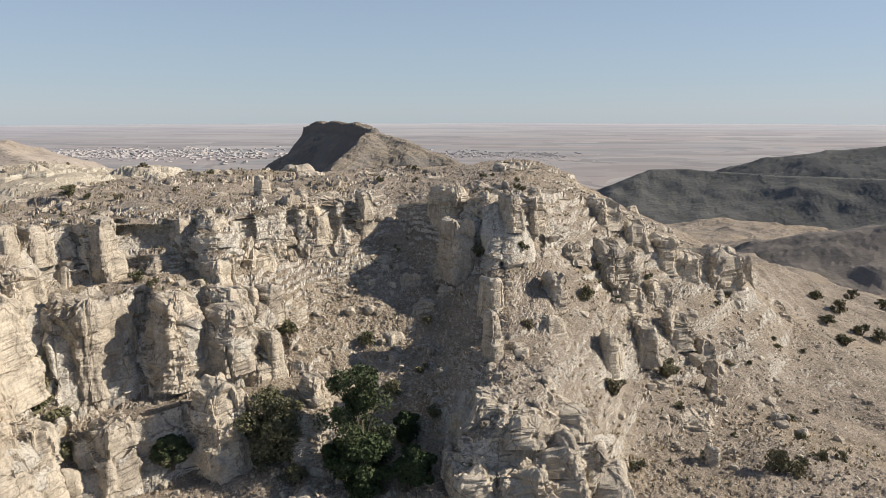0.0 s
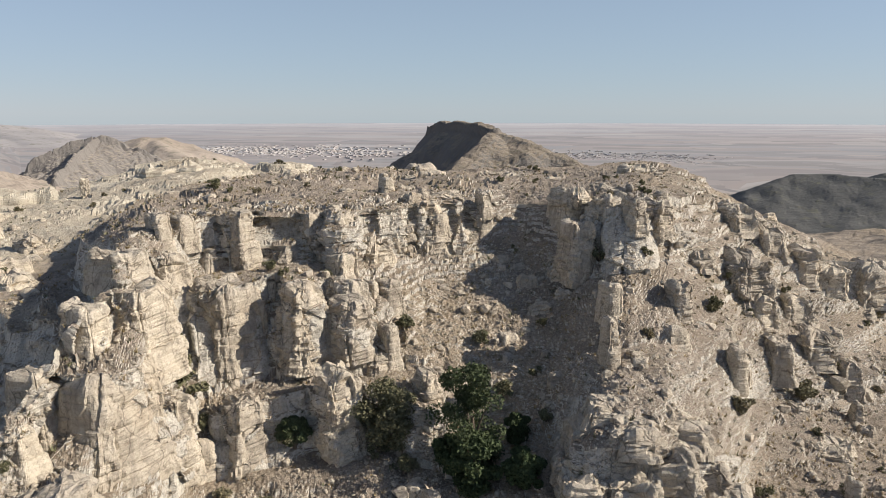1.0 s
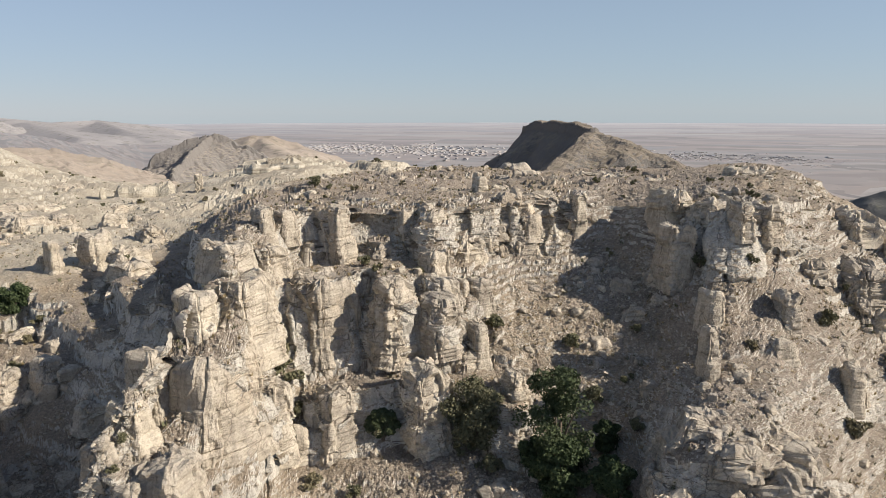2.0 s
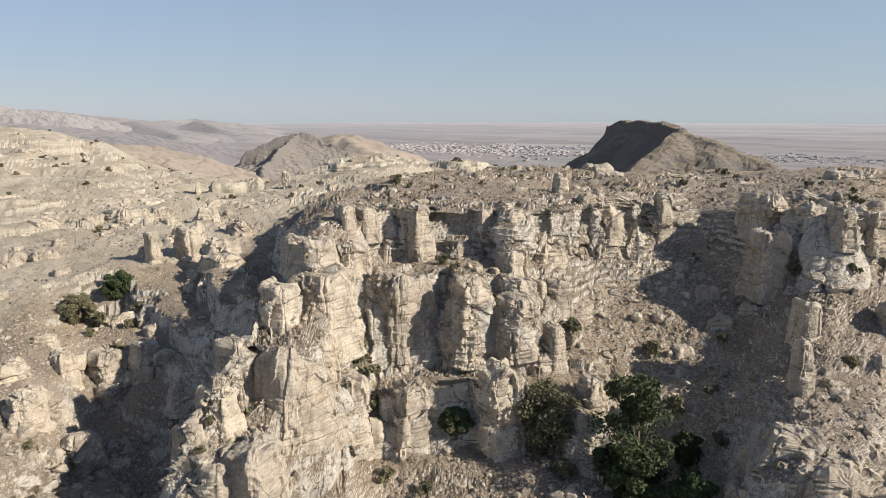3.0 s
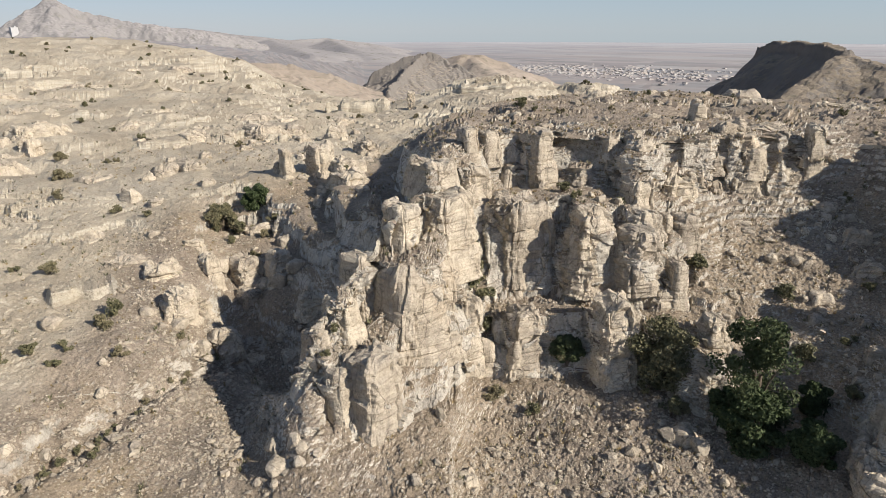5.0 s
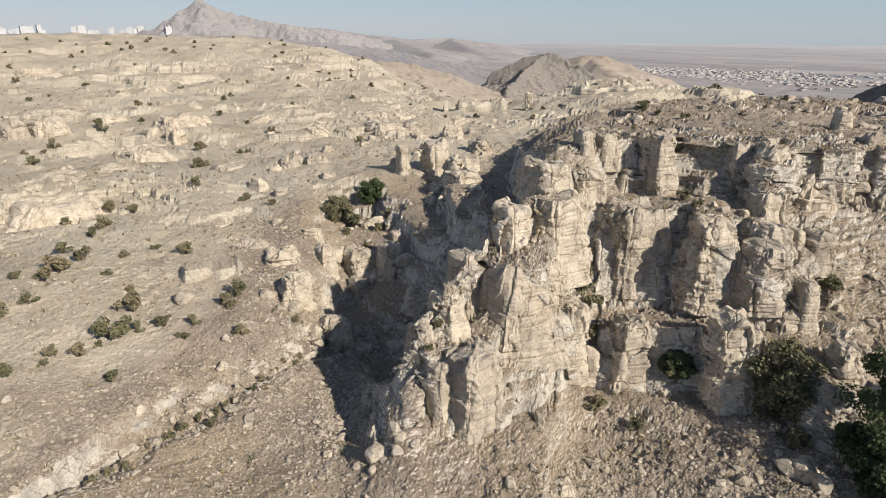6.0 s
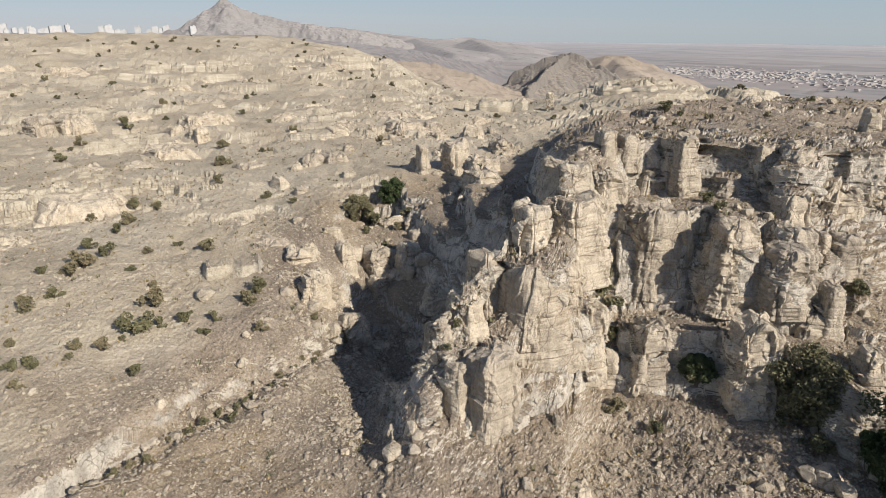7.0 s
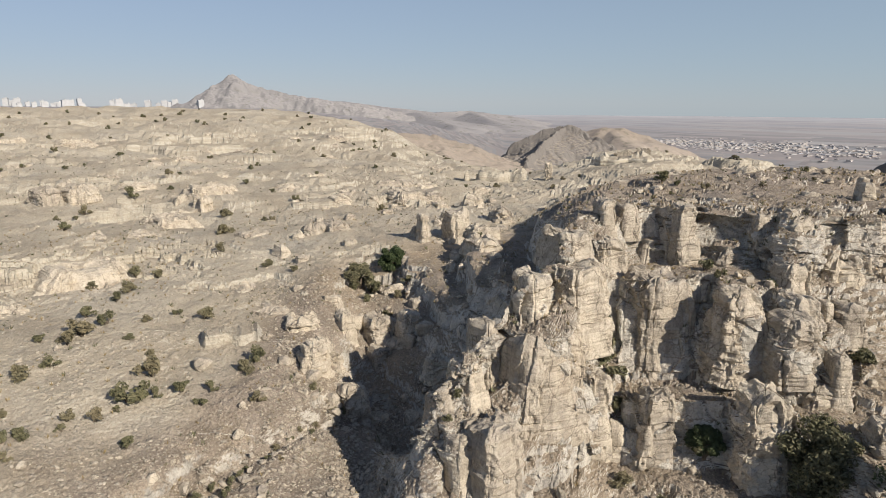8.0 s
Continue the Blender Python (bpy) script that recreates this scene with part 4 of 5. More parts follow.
def crag(az, d, wide, deep, z0, z1, narrow, seed, yaw=24.0, calm=1.0):
    """A mass of bedded, jointed rock: squarish on plan and turned a little, its beds stepping in and out, the shoulders rounded off."""
    tall = z1 - z0
    ca, sa = math.cos(radians(yaw)), math.sin(radians(yaw))
    wide = wide / (ca + 0.7 * sa)
    res = 0.15 if d < 70 else 0.24
    round_u, up = max(24, int(2 * (wide + deep) / res)), max(8, int(tall / res))
    cap = max(4, int(0.3 * min(wide, deep) / res))
    th = np.arange(round_u) * math.tau / round_u
    sx, sy = np.sign(np.cos(th)) * np.abs(np.cos(th)) ** 0.42, np.sign(np.sin(th)) * np.abs(np.sin(th)) ** 0.42
    r = 0.2 * min(wide, deep, tall)
    ang = np.linspace(0, math.pi / 2, cap)
    zs = np.concatenate([np.linspace(0, tall - r, up), tall - r + r * np.sin(ang[1:])])
    inset = np.concatenate([np.zeros(up), r * (1 - np.cos(ang[1:]))])
    # the flat of the top closes in rings
    ring = np.linspace(1, 0.02, max(3, int(0.5 * min(wide, deep) / res)))[1:]
    zs = np.concatenate([zs, tall + 0.06 * r * (1 - ring)])
    share = np.concatenate([np.ones(up + cap - 1), ring])
    inset = np.concatenate([inset, np.full(len(ring), r)])
    k = (1.3 - (narrow + 0.35) * (zs / tall) ** 0.8)[:, None]
    hx, hy = (wide / 2 * k - inset[:, None]) * share[:, None], (deep / 2 * k - inset[:, None]) * share[:, None]
    X, Y = hx * sx[None], hy * sy[None]
    X, Y = X * ca - Y * sa, X * sa + Y * ca + 0.5 * (wide * sa + deep * ca)
    c = bearing(az, d)
    ex, ey = np.array((math.cos(radians(az)), math.sin(radians(az)), 0)), np.array((-math.sin(radians(az)), math.cos(radians(az)), 0))
    P = np.array((c.x, c.y, z0)) + X[..., None] * ex + Y[..., None] * ey + (zs[:, None, None] + 0 * X[..., None]) * np.array((0, 0, 1.0))
    N = np.cross(np.roll(P, -1, 1) - np.roll(P, 1, 1), np.gradient(P, axis=0))
    N /= np.linalg.norm(N, axis=-1, keepdims=True) + 1e-9
    big = min(1.0, 0.4 * min(wide, deep))
    arc = (th[None] / math.tau * 2 * (wide + deep)) + 0 * zs[:, None]
    z = P[..., 2]
    # beds of uneven thickness, alike on neighbouring crags, each standing a little in or out
    bed = z / 1.1 + 0.25 * value_noise(P * 0.35, 205) + 0.9 * value_noise(np.stack([z * 0.4, z * 0, z * 0], -1), 207)
    ib = np.floor(bed).astype(np.int64)
    fb = bed - ib
    gape = np.clip(lattice(ib, ib * 0, ib * 0 + seed, 210) - 0.3, 0, 1)
    out = 0.06 * big * (lattice(ib, ib * 0 + seed, ib * 0, 209) - 0.5) - 0.2 * big * np.exp(-(np.minimum(fb, 1 - fb) / 0.06) ** 2) * gape
    b1, j1 = blocks(arc, z, P, 1.9, 2.7, seed + 211)
    b2, j2 = blocks(arc, z, P, 0.6, 0.7, seed + 217)
    rough = calm * (0.25 + 0.75 * np.clip(0.5 + 1.2 * value_noise(P * 0.3 + seed * 3.1, 221), 0, 1))
    out = out + big * (0.42 * calm * b1 + 0.26 * rough * b2) - 0.2 * big * np.exp(-(j1 / 0.08) ** 2) - 0.06 * rough * np.exp(-(j2 / 0.05) ** 2)
    out = out + big * (0.26 * fractal(P * 0.5, 2, seed + 223) + rough * (0.22 * fractal(P * 1.7, 3, 227, 0.6) + 0.12 * fractal(P * 5.0, 2, 229, 0.6)))
    # upright flutes
    out = out + 0.2 * big * calm * value_noise(np.stack([arc * 1.5, arc * 0 + seed, z * 0.2], -1), 231)
    P = P + N * (out * np.where(share < 0.999, 0.3, 1.0)[:, None])[..., None]
    # the top is broken off unevenly
    P[..., 2] -= np.clip(zs / tall - 0.55, 0, 1)[:, None] * (0.9 * big * (1 + value_noise(P * np.array((0.8, 0.8, 0.1)) + seed, 237)) + 0.5 * big * (who_of(P, seed) - 0.3))
    rows, cols = len(zs), round_u
    last = (rows - 1) * cols
    me = mesh_of("rock_crag", P.reshape(-1, 3) - np.array((c.x, c.y, z0)), sheet_quads(rows, cols, True), [ROCK])
    bm = bmesh.new()
    bm.from_mesh(me)
    bm.verts.ensure_lookup_table()
    bm.faces.new([bm.verts[last + q] for q in range(cols)])
    bm.to_mesh(me)
    bm.free()
    ob = new("rock_crag", me)
    ob.location = (c.x, c.y, z0)
    return ob


STYLE = {"masses of the buttress": (36.0, 0.6), "benches below the scree": (8.0, 0.9), "pillars of the main cliff": (32.0, 0.9), "fins above the scree": (32.0, 1.1)}
CRAGS = [
    (MAIN_TIER, "tall rounded limestone pillar of the main cliff face", "pillars of the main cliff"),
    (LOW_TIER, "weathered limestone pillar at the foot of the cliff", "pillars of the lower cliff"),
    (HIGH_TIER, "stacked limestone block under the plateau edge", "blocks of the upper cliff"),
    (RIM_TIER, "ledge of bedded limestone below the plateau rim", "ledges of the plateau rim"),
    (FIN_TIER, "upright limestone fin standing out of the scree", "fins above the scree"),
    (SPUR_TIER, "pale limestone outcrop on the stony spur", "outcrops of the spur"),
    (BASE_TIER, "blocky grey limestone bench below the scree", "benches below the scree"),
    (BUTTRESS, "massive pale limestone mass of the big buttress", "masses of the buttress"),
    (GULLY_TIER, "limestone outcrop beside the shaded gully", "outcrops of the gully"),
    (SIDE_TIER, "pale ledge of limestone on the dusty hillside", "ledges of the hillside"),
]
for rows, label, group in CRAGS:
    for row in rows:
        tagged(crag(*row, int(abs(row[0]) * 37 + row[1] * 11) % 9973, *STYLE.get(group, ())), label, "rock outcrop", group)

# the lone stack on the hillside
stack = new("rock_pillar", rock_mesh("rock_pillar", (1.8, 1.8, 5.9), 3, 20, 6.0, ROCK, 0.9, 0.12))
stack.matrix_world = pose(-102.5, 122.2, -19.8, 0, 0, 40)
tagged(stack, "lone rock stack on the pale hillside", "rock")

# boulders
def angular(name, seed):
    """A broken block: flat facets, chipped edges."""
    r = random.Random(seed)
    bm = bmesh.new()
    for k in range(22):
        v = Vector((r.gauss(0, 1), r.gauss(0, 1), r.gauss(0, 1))).normalized()
        m = max(abs(v.x), abs(v.y), abs(v.z)) ** 0.6
        v = v / m * r.uniform(0.85, 1.05)
        bm.verts.new((v.x * 0.52, v.y * 0.42, v.z * 0.36 + 0.3))
    res = bmesh.ops.convex_hull(bm, input=bm.verts[:])
    bmesh.ops.delete(bm, geom=[g for g in res["geom_interior"] if isinstance(g, bmesh.types.BMVert)], context="VERTS")
    bmesh.ops.bevel(bm, geom=bm.edges[:], offset=0.018, segments=1, affect="EDGES")
    bmesh.ops.triangulate(bm, faces=[f for f in bm.faces if len(f.verts) > 4])
    bmesh.ops.subdivide_edges(bm, edges=[e for e in bm.edges if e.calc_length() > 0.15], cuts=1, use_grid_fill=True)
    for v in bm.verts:
        v.co += v.co.normalized() * 0.03 * noise.noise(v.co * 7 + Vector((seed, 0, 0)))
    me = bpy.data.meshes.new(name)
    bm.to_mesh(me)
    bm.free()
    me.materials.append(ROCK)
    return me


BOULDER_MESHES = [angular("boulder", 60 + k) for k in range(9)]
CLIFF_BOULDERS = [
    (-18.4, 47.2, 0.52), (-23.5, 27.5, 0.42), (-11.9, 35.0, 0.56), (-12.4, 34.8, 0.44), (-8.6, 36.1, 1.88), (-7.7, 35.8, 1.37),
    (-9.4, 35.8, 1.25), (19.1, 41.6, 0.74), (17.6, 43.8, 0.67), (28.6, 54.0, 1.22), (24.7, 59.1, 1.93), (27.1, 59.3, 1.48),
    (30.0, 48.8, 0.89), (3.8, 37.5, 1.01), (6.0, 37.9, 0.9), (10.4, 59.7, 0.96), (20.3, 40.4, 0.58), (32.5, 48.2, 0.82),
    (-18.9, 47.4, 0.52), (-19.8, 46.7, 0.89), (-18.5, 47.2, 0.96), (-20.8, 47.2, 0.75), (-15.4, 43.6, 0.78), (0.3, 39.8, 0.84),
    (-10.8, 52.0, 0.86), (-8.0, 53.0, 1.03), (-6.4, 53.6, 1.12), (15.5, 53.4, 1.25), (12.1, 52.6, 0.96), (18.1, 52.2, 1.02),
    (13.6, 44.9, 0.74),
]
GULLY_BOULDERS = [
    (-30.7, 19.2, 0.94), (-46.0, 35.2, 2.54), (-44.6, 35.9, 1.9), (-47.4, 34.3, 1.78), (-49.6, 34.1, 2.37), (-50.4, 33.7, 1.82),
    (-51.2, 32.4, 2.08), (-50.9, 30.6, 1.6), (-44.6, 24.1, 1.73), (-46.7, 23.0, 1.42), (-26.5, 18.9, 1.6), (-28.0, 20.0, 1.3),
    (-26.1, 20.1, 1.13), (-25.5, 19.9, 1.0), (-25.0, 19.5, 0.89), (-27.5, 19.8, 0.99), (-24.5, 20.3, 0.72), (-28.7, 21.7, 0.54),
    (-40.6, 15.9, 0.9), (-42.5, 17.1, 0.72), (-51.0, 23.0, 0.84), (-41.1, 24.0, 1.14), (-42.5, 24.7, 1.54), (-42.5, 28.0, 1.38),
    (-49.4, 16.7, 1.58), (-38.8, 9.6, 0.98), (-37.4, 8.3, 1.28), (-36.9, 9.6, 1.14), (-38.7, 11.4, 0.86),
]
BOULDERS = CLIFF_BOULDERS + GULLY_BOULDERS
rnd = random.Random(5)


def boulder(x, y, wide, label, group):
    ob = new("boulder", rnd.choice(BOULDER_MESHES))
    ob.matrix_world = pose(*stand(x, y, wide * 0.16), rnd.uniform(-14, 14), rnd.uniform(-14, 14), rnd.uniform(0, 360)) @ Matrix.Diagonal((wide, wide, wide * rnd.uniform(0.85, 1.25), 1))
    return tagged(ob, label, "boulder", group)


for x, y, wide in BOULDERS:
    boulder(x, y, wide, "big pale limestone boulder lying on the stony slope", "large boulders")

# fallen stones scattered over the talus and the slopes, each picked at a place on the ground
slope_z = np.zeros(DIST.shape)
_du, _dv = np.gradient(GROUND, axis=0), np.gradient(GROUND, axis=1)
_n = np.cross(_dv, _du)
slope_z = np.abs(_n[..., 2]) / (np.linalg.norm(_n, axis=-1) + 1e-9)
AREA = np.linalg.norm(_n, axis=-1)
TURN = np.broadcast_to(AZ[None, :], DIST.shape)


def density(zones):
    """Zones: bearings, distances, stones for a square metre; thicker where the noise says so."""
    w = np.zeros(DIST.shape)
    for a0, a1, d0, d1, much in zones:
        w += much * ((TURN >= a0) & (TURN < a1) & (DIST >= d0) & (DIST < d1))
    return w * AREA * np.clip(0.7 + 0.9 * fractal(GROUND * 0.13, 3, 83), 0.15, 2) * (slope_z > 0.45)


def sprinkle(zones, count, seed):
    w = density(zones).ravel()
    g = np.random.default_rng(seed)
    return GROUND.reshape(-1, 3)[g.choice(w.size, count, p=w / w.sum())], g


def ledges(name, zones, count, seed, wide, flat, label, group):
    """Low outcrops of bedrock, scattered over the slopes where the beds come through."""
    spots, g = sprinkle(zones, count, seed)
    for n, p in enumerate(spots):
        d, az = math.hypot(p[0], p[1]), math.degrees(math.atan2(-p[0], p[1]))
        w = float(np.clip(g.lognormal(math.log(wide), 0.4), 0.5 * wide, 2.2 * wide))
        tall = max(0.5, w * flat * float(g.uniform(0.7, 1.4)))
        ob = crag(az, d, w, w * float(g.uniform(0.6, 1.1)), p[2] - 0.8, p[2] + tall, 0.12, 700 + n + seed, float(g.uniform(-10, 40)), 1.0)
        ob.name = ob.data.name = name
        tagged(ob, label, "rock outcrop", group)


ledges("rock_outcrop", [(43, 63, 46, 120, 1.0)], 70, 301, 1.7, 0.45, "weathered limestone outcrop at the edge of the gully", "small outcrops by the gully")
ledges("rock_ledge", [(62, 88, 60, 240, 1.0), (44, 62, 120, 240, 0.7)], 70, 303, 4.5, 0.16, "flat pale ledge of bedrock on the dusty hillside", "bedrock ledges")
ledges("rock_outcrop", [(-30, -7, 45, 92, 1.0)], 34, 305, 1.3, 0.4, "pale bedrock outcrop breaking through the scree", "small outcrops of the scree")
ledges("broken_rock", [(-8, 15, 37, 64, 1.0), (12, 44, 27, 40, 0.12)], 80, 309, 0.95, 0.5, "broken limestone outcrop among the scree", "broken outcrops of the scree")
ledges("rock_ledge", [(-8, 34, 60, 96, 1.0)], 46, 307, 2.0, 0.22, "low limestone ledge on the plateau", "ledges of the plateau")
spots, _g = sprinkle([(14, 62, 27, 42, 1.0), (-36, -8, 30, 90, 0.7), (-8, 16, 34, 66, 0.5), (44, 66, 36, 70, 1.0), (60, 86, 28, 80, 0.25), (16, 40, 56, 96, 0.12)], 230, 3)
for p in spots:
    boulder(p[0], p[1], float(np.clip(_g.lognormal(-0.75, 0.38), 0.3, 1.3)), "weathered limestone boulder on the slope", "boulders on the slopes")


def stones(name, zones, count, seed, small, spread, material, label):
    """Countless broken stones, one joined mesh."""
    spots, g = sprinkle(zones, count, seed)
    f = (1 + 5 ** 0.5) / 2
    ico = np.array([(-1, f, 0), (1, f, 0), (-1, -f, 0), (1, -f, 0), (0, -1, f), (0, 1, f), (0, -1, -f), (0, 1, -f), (f, 0, -1), (f, 0, 1), (-f, 0, -1), (-f, 0, 1)]) / 1.9
    tri = np.array([(0, 11, 5), (0, 5, 1), (0, 1, 7), (0, 7, 10), (0, 10, 11), (1, 5, 9), (5, 11, 4), (11, 10, 2), (10, 7, 6), (7, 1, 8),
                    (3, 9, 4), (3, 4, 2), (3, 2, 6), (3, 6, 8), (3, 8, 9), (4, 9, 5), (2, 4, 11), (6, 2, 10), (8, 6, 7), (9, 8, 1)])
    size = np.clip(g.lognormal(small, spread, count), 0.05, 0.6)
    V = ico[None] * g.uniform(0.6, 1.25, (count, 12, 1)) * np.stack([size * g.uniform(0.7, 1.3, count), size * g.uniform(0.5, 1.0, count), size * g.uniform(0.35, 0.8, count)], -1)[:, None, :]
    a = g.uniform(0, 6.28, count)
    c, s = np.cos(a)[:, None], np.sin(a)[:, None]
    V = np.stack([V[..., 0] * c - V[..., 1] * s, V[..., 0] * s + V[..., 1] * c, V[..., 2] + (V[..., 0] * g.uniform(-0.4, 0.4, (count, 1)))], -1)
    V = V + spots[:, None, :] + np.array([0, 0, 0.12]) * size[:, None, None]
    F = tri[None] + 12 * np.arange(count)[:, None, None]
    return tagged(new(name, mesh_of(name, V.reshape(-1, 3), F.reshape(-1, 3), [material])), label, "stones", kind="stuff")


def gravel(name, zones, count, seed, small, material, label):
    """Small broken chips, eight faces each, in one joined mesh."""
    spots, g = sprinkle(zones, count, seed)
    octa = np.array([(1, 0, 0), (0, 1, 0), (-1, 0, 0), (0, -1, 0), (0, 0, 1), (0, 0, -1)], float)
    tri = np.array([(0, 1, 4), (1, 2, 4), (2, 3, 4), (3, 0, 4), (1, 0, 5), (2, 1, 5), (3, 2, 5), (0, 3, 5)])
    size = np.clip(g.lognormal(small, 0.45, count), 0.03, 0.25)
    V = (octa[None] + g.uniform(-0.35, 0.35, (count, 6, 3))) * np.stack([size * g.uniform(0.7, 1.4, count), size, size * g.uniform(0.4, 0.9, count)], -1)[:, None, :]
    a = g.uniform(0, 6.28, count)
    c, s = np.cos(a)[:, None], np.sin(a)[:, None]
    V = np.stack([V[..., 0] * c - V[..., 1] * s, V[..., 0] * s + V[..., 1] * c, V[..., 2]], -1) + spots[:, None, :] + g.uniform(-0.12, 0.12, (count, 1, 3)) * np.array([1, 1, 0])
    return tagged(new(name, mesh_of(name, V.reshape(-1, 3), (tri[None] + 6 * np.arange(count)[:, None, None]).reshape(-1, 3), [material])), label, "gravel", kind="stuff")


stones("talus_stones", [(14, 64, 26.5, 43, 1.6), (-6, 16, 30, 62, 1.0), (44, 56, 36, 60, 1.0), (54, 67, 36, 68, 1.6), (66, 88, 26, 44, 1.0)], 13000, 11, -2.4, 0.55, RUBBLE, "broken grey-buff limestone rubble covering the talus slope")
stones("slope_stones", [(-37, -6, 28, 95, 1.0), (-6, 40, 60, 100, 0.1)], 8000, 13, -2.55, 0.55, RUBBLE, "scattered limestone chips and stones on brown soil")
stones("hillside_stones", [(58, 88, 27, 60, 0.6), (44, 88, 60, 150, 0.25)], 6000, 17, -2.4, 0.5, ROCK, "loose pale stones on the dusty hillside")


gravel("talus_gravel", [(10, 66, 26, 46, 1.0), (-6, 14, 32, 64, 0.8), (14, 42, 42, 60, 0.8), (44, 56, 40, 62, 0.6), (54, 67, 36, 70, 0.9), (66, 88, 26, 44, 0.7)], 34000, 51, -2.95, RUBBLE, "fine grey-buff limestone gravel covering the talus")
gravel("slope_gravel", [(-41, -6, 30, 130, 1.0), (-6, 40, 58, 100, 0.12), (60, 88, 27, 90, 0.35)], 16000, 53, -2.85, RUBBLE, "fine pale limestone chips strewn over the dry slopes")


# ---------------------------------------------------------------- plants
def leaves(name, dark, light, dry):
    m, t, b = shader(name, 0.7)
    isle = put(t, "NewGeometry").outputs["Random Per Island"]
    own = put(t, "ObjectInfo").outputs["Random"]
    c = ramp(t, isle, [(0.0, dark), (1.0, light)])
    c = mixed(t, ramp(t, own, [(0.5, 0.0), (1.0, 0.55)]), c, dry)
    t.links.new(c, b.inputs["Base Color"])
    return m


def bark_of(name):
    m, t, b = shader(name, 0.9)
    co = put(t, "TexCoord").outputs["Object"]
    c = ramp(t, fuzz(t, stretch(t, co, 6, 6, 1.5), 2.0, 6), [(0.3, (0.07, 0.055, 0.04)), (0.7, (0.18, 0.145, 0.11))])
    t.links.new(c, b.inputs["Base Color"])
    bumped(t, b, fuzz(t, stretch(t, co, 9, 9, 2), 3.0, 5), 0.6, 0.05)
    return m


OAK = leaves("oak_leaves", (0.030, 0.044, 0.018), (0.080, 0.105, 0.045), (0.09, 0.10, 0.05))
OLIVE = leaves("grey_green_leaves", (0.085, 0.085, 0.045), (0.20, 0.185, 0.105), (0.27, 0.215, 0.14))
DRY = leaves("dry_grass", (0.20, 0.145, 0.07), (0.36, 0.28, 0.15), (0.30, 0.24, 0.14))
BARK = bark_of("bark")


def leaf_cloud(name, clumps, per, leaf, seed, material):
    """Leaves set in clumps: each clump a centre, a radius."""
    g = np.random.default_rng(seed)
    V = []
    for cx, cy, cz, r in clumps:
        d = g.normal(size=(per, 3))
        d /= np.linalg.norm(d, axis=1, keepdims=True)
        c = np.array([cx, cy, cz]) + d * (r * g.uniform(0.35, 1.08, per) ** 0.6)[:, None] * np.array([1, 1, 0.8])
        a = g.normal(size=(per, 3))
        a /= np.linalg.norm(a, axis=1, keepdims=True)
        n = d * 0.7 + g.normal(size=(per, 3)) * 0.6
        b = np.cross(n, a)
        b /= np.linalg.norm(b, axis=1, keepdims=True) + 1e-9
        a = np.cross(b, n)
        a /= np.linalg.norm(a, axis=1, keepdims=True) + 1e-9
        s = (leaf * g.uniform(0.6, 1.4, per))[:, None]
        V.append(np.stack([c - a * s, c + b * s * 0.55 + n * s * 0.15, c + a * s, c - b * s * 0.55 + n * s * 0.15], 1))
    V = np.concatenate(V)
    return mesh_of(name, V.reshape(-1, 3), np.arange(len(V) * 4).reshape(-1, 4), [material])


def limb_mesh(name, paths):
    """Tapered round limbs: each a row of points with radii."""
    V, F = [], []
    for pts in paths:
        base = len(V)
        for k, (x, y, z, r) in enumerate(pts):
            for q in range(7):
                a = q * math.tau / 7
                V.append((x + r * math.cos(a), y + r * math.sin(a), z + 0.25 * r * math.sin(a * 2)))
        for k in range(len(pts) - 1):
            for q in range(7):
                F.append((base + k * 7 + q, base + k * 7 + (q + 1) % 7, base + k * 7 + 7 + (q + 1) % 7, base + k * 7 + 7 + q))
    return mesh_of(name, V, F, [BARK], None, True)


def shrub(seed, material):
    """A low round shrub one metre across: stems and a ragged clump of small leaves."""
    r = random.Random(seed)
    clumps, stems = [], []
    for k in range(10):
        a, d = r.uniform(0, math.tau), r.uniform(0.05, 0.34)
        z = r.uniform(0.16, 0.5) - 0.25 * d
        clumps.append((d * math.cos(a), d * math.sin(a), z + 0.08, r.uniform(0.10, 0.2)))
        stems.append([(0, 0, -0.1, 0.03), (d * 0.5 * math.cos(a), d * 0.5 * math.sin(a), z * 0.6, 0.018), (d * math.cos(a), d * math.sin(a), z, 0.008)])
    top = new("shrub")
    part("stem", limb_mesh("stem", stems), top)
    part("foliage", leaf_cloud("foliage", clumps, 72, 0.05, seed, material), top)
    return top


def tree(seed, wide, tall, material, leaf=0.11):
    """A spreading oak: leaning trunk, limbs and a crown of leaf clumps."""
    r = random.Random(seed)
    top = new("tree")
    trunk = [(0, 0, -0.4, 0.24), (0.05, 0.05, tall * 0.12, 0.19), (0.15, -0.05, tall * 0.28, 0.15), (0.1, 0.1, tall * 0.5, 0.1)]
    part("trunk", limb_mesh("trunk", [trunk]), top, "rough brown bark")
    clumps = []
    for k in range(44):
        a, f = r.uniform(0, math.tau), r.random() ** 0.6
        z = tall * r.uniform(0.08, 0.93)
        reach = wide * 0.5 * f * math.sqrt(max(0.08, 1 - ((z / tall - 0.48) / 0.52) ** 2))
        x, y = reach * math.cos(a), reach * math.sin(a)
        clumps.append((x, y, z, wide * r.uniform(0.12, 0.2)))
        if k % 7 == 0:
            part("limb", limb_mesh("limb", [[(0.1, 0.0, tall * 0.22, 0.1), (x * 0.5, y * 0.5, z * 0.55 + tall * 0.1, 0.07), (x, y, z, 0.025)]]), top)
    part("crown", leaf_cloud("crown", clumps, 260, leaf, seed, material), top)
    return top


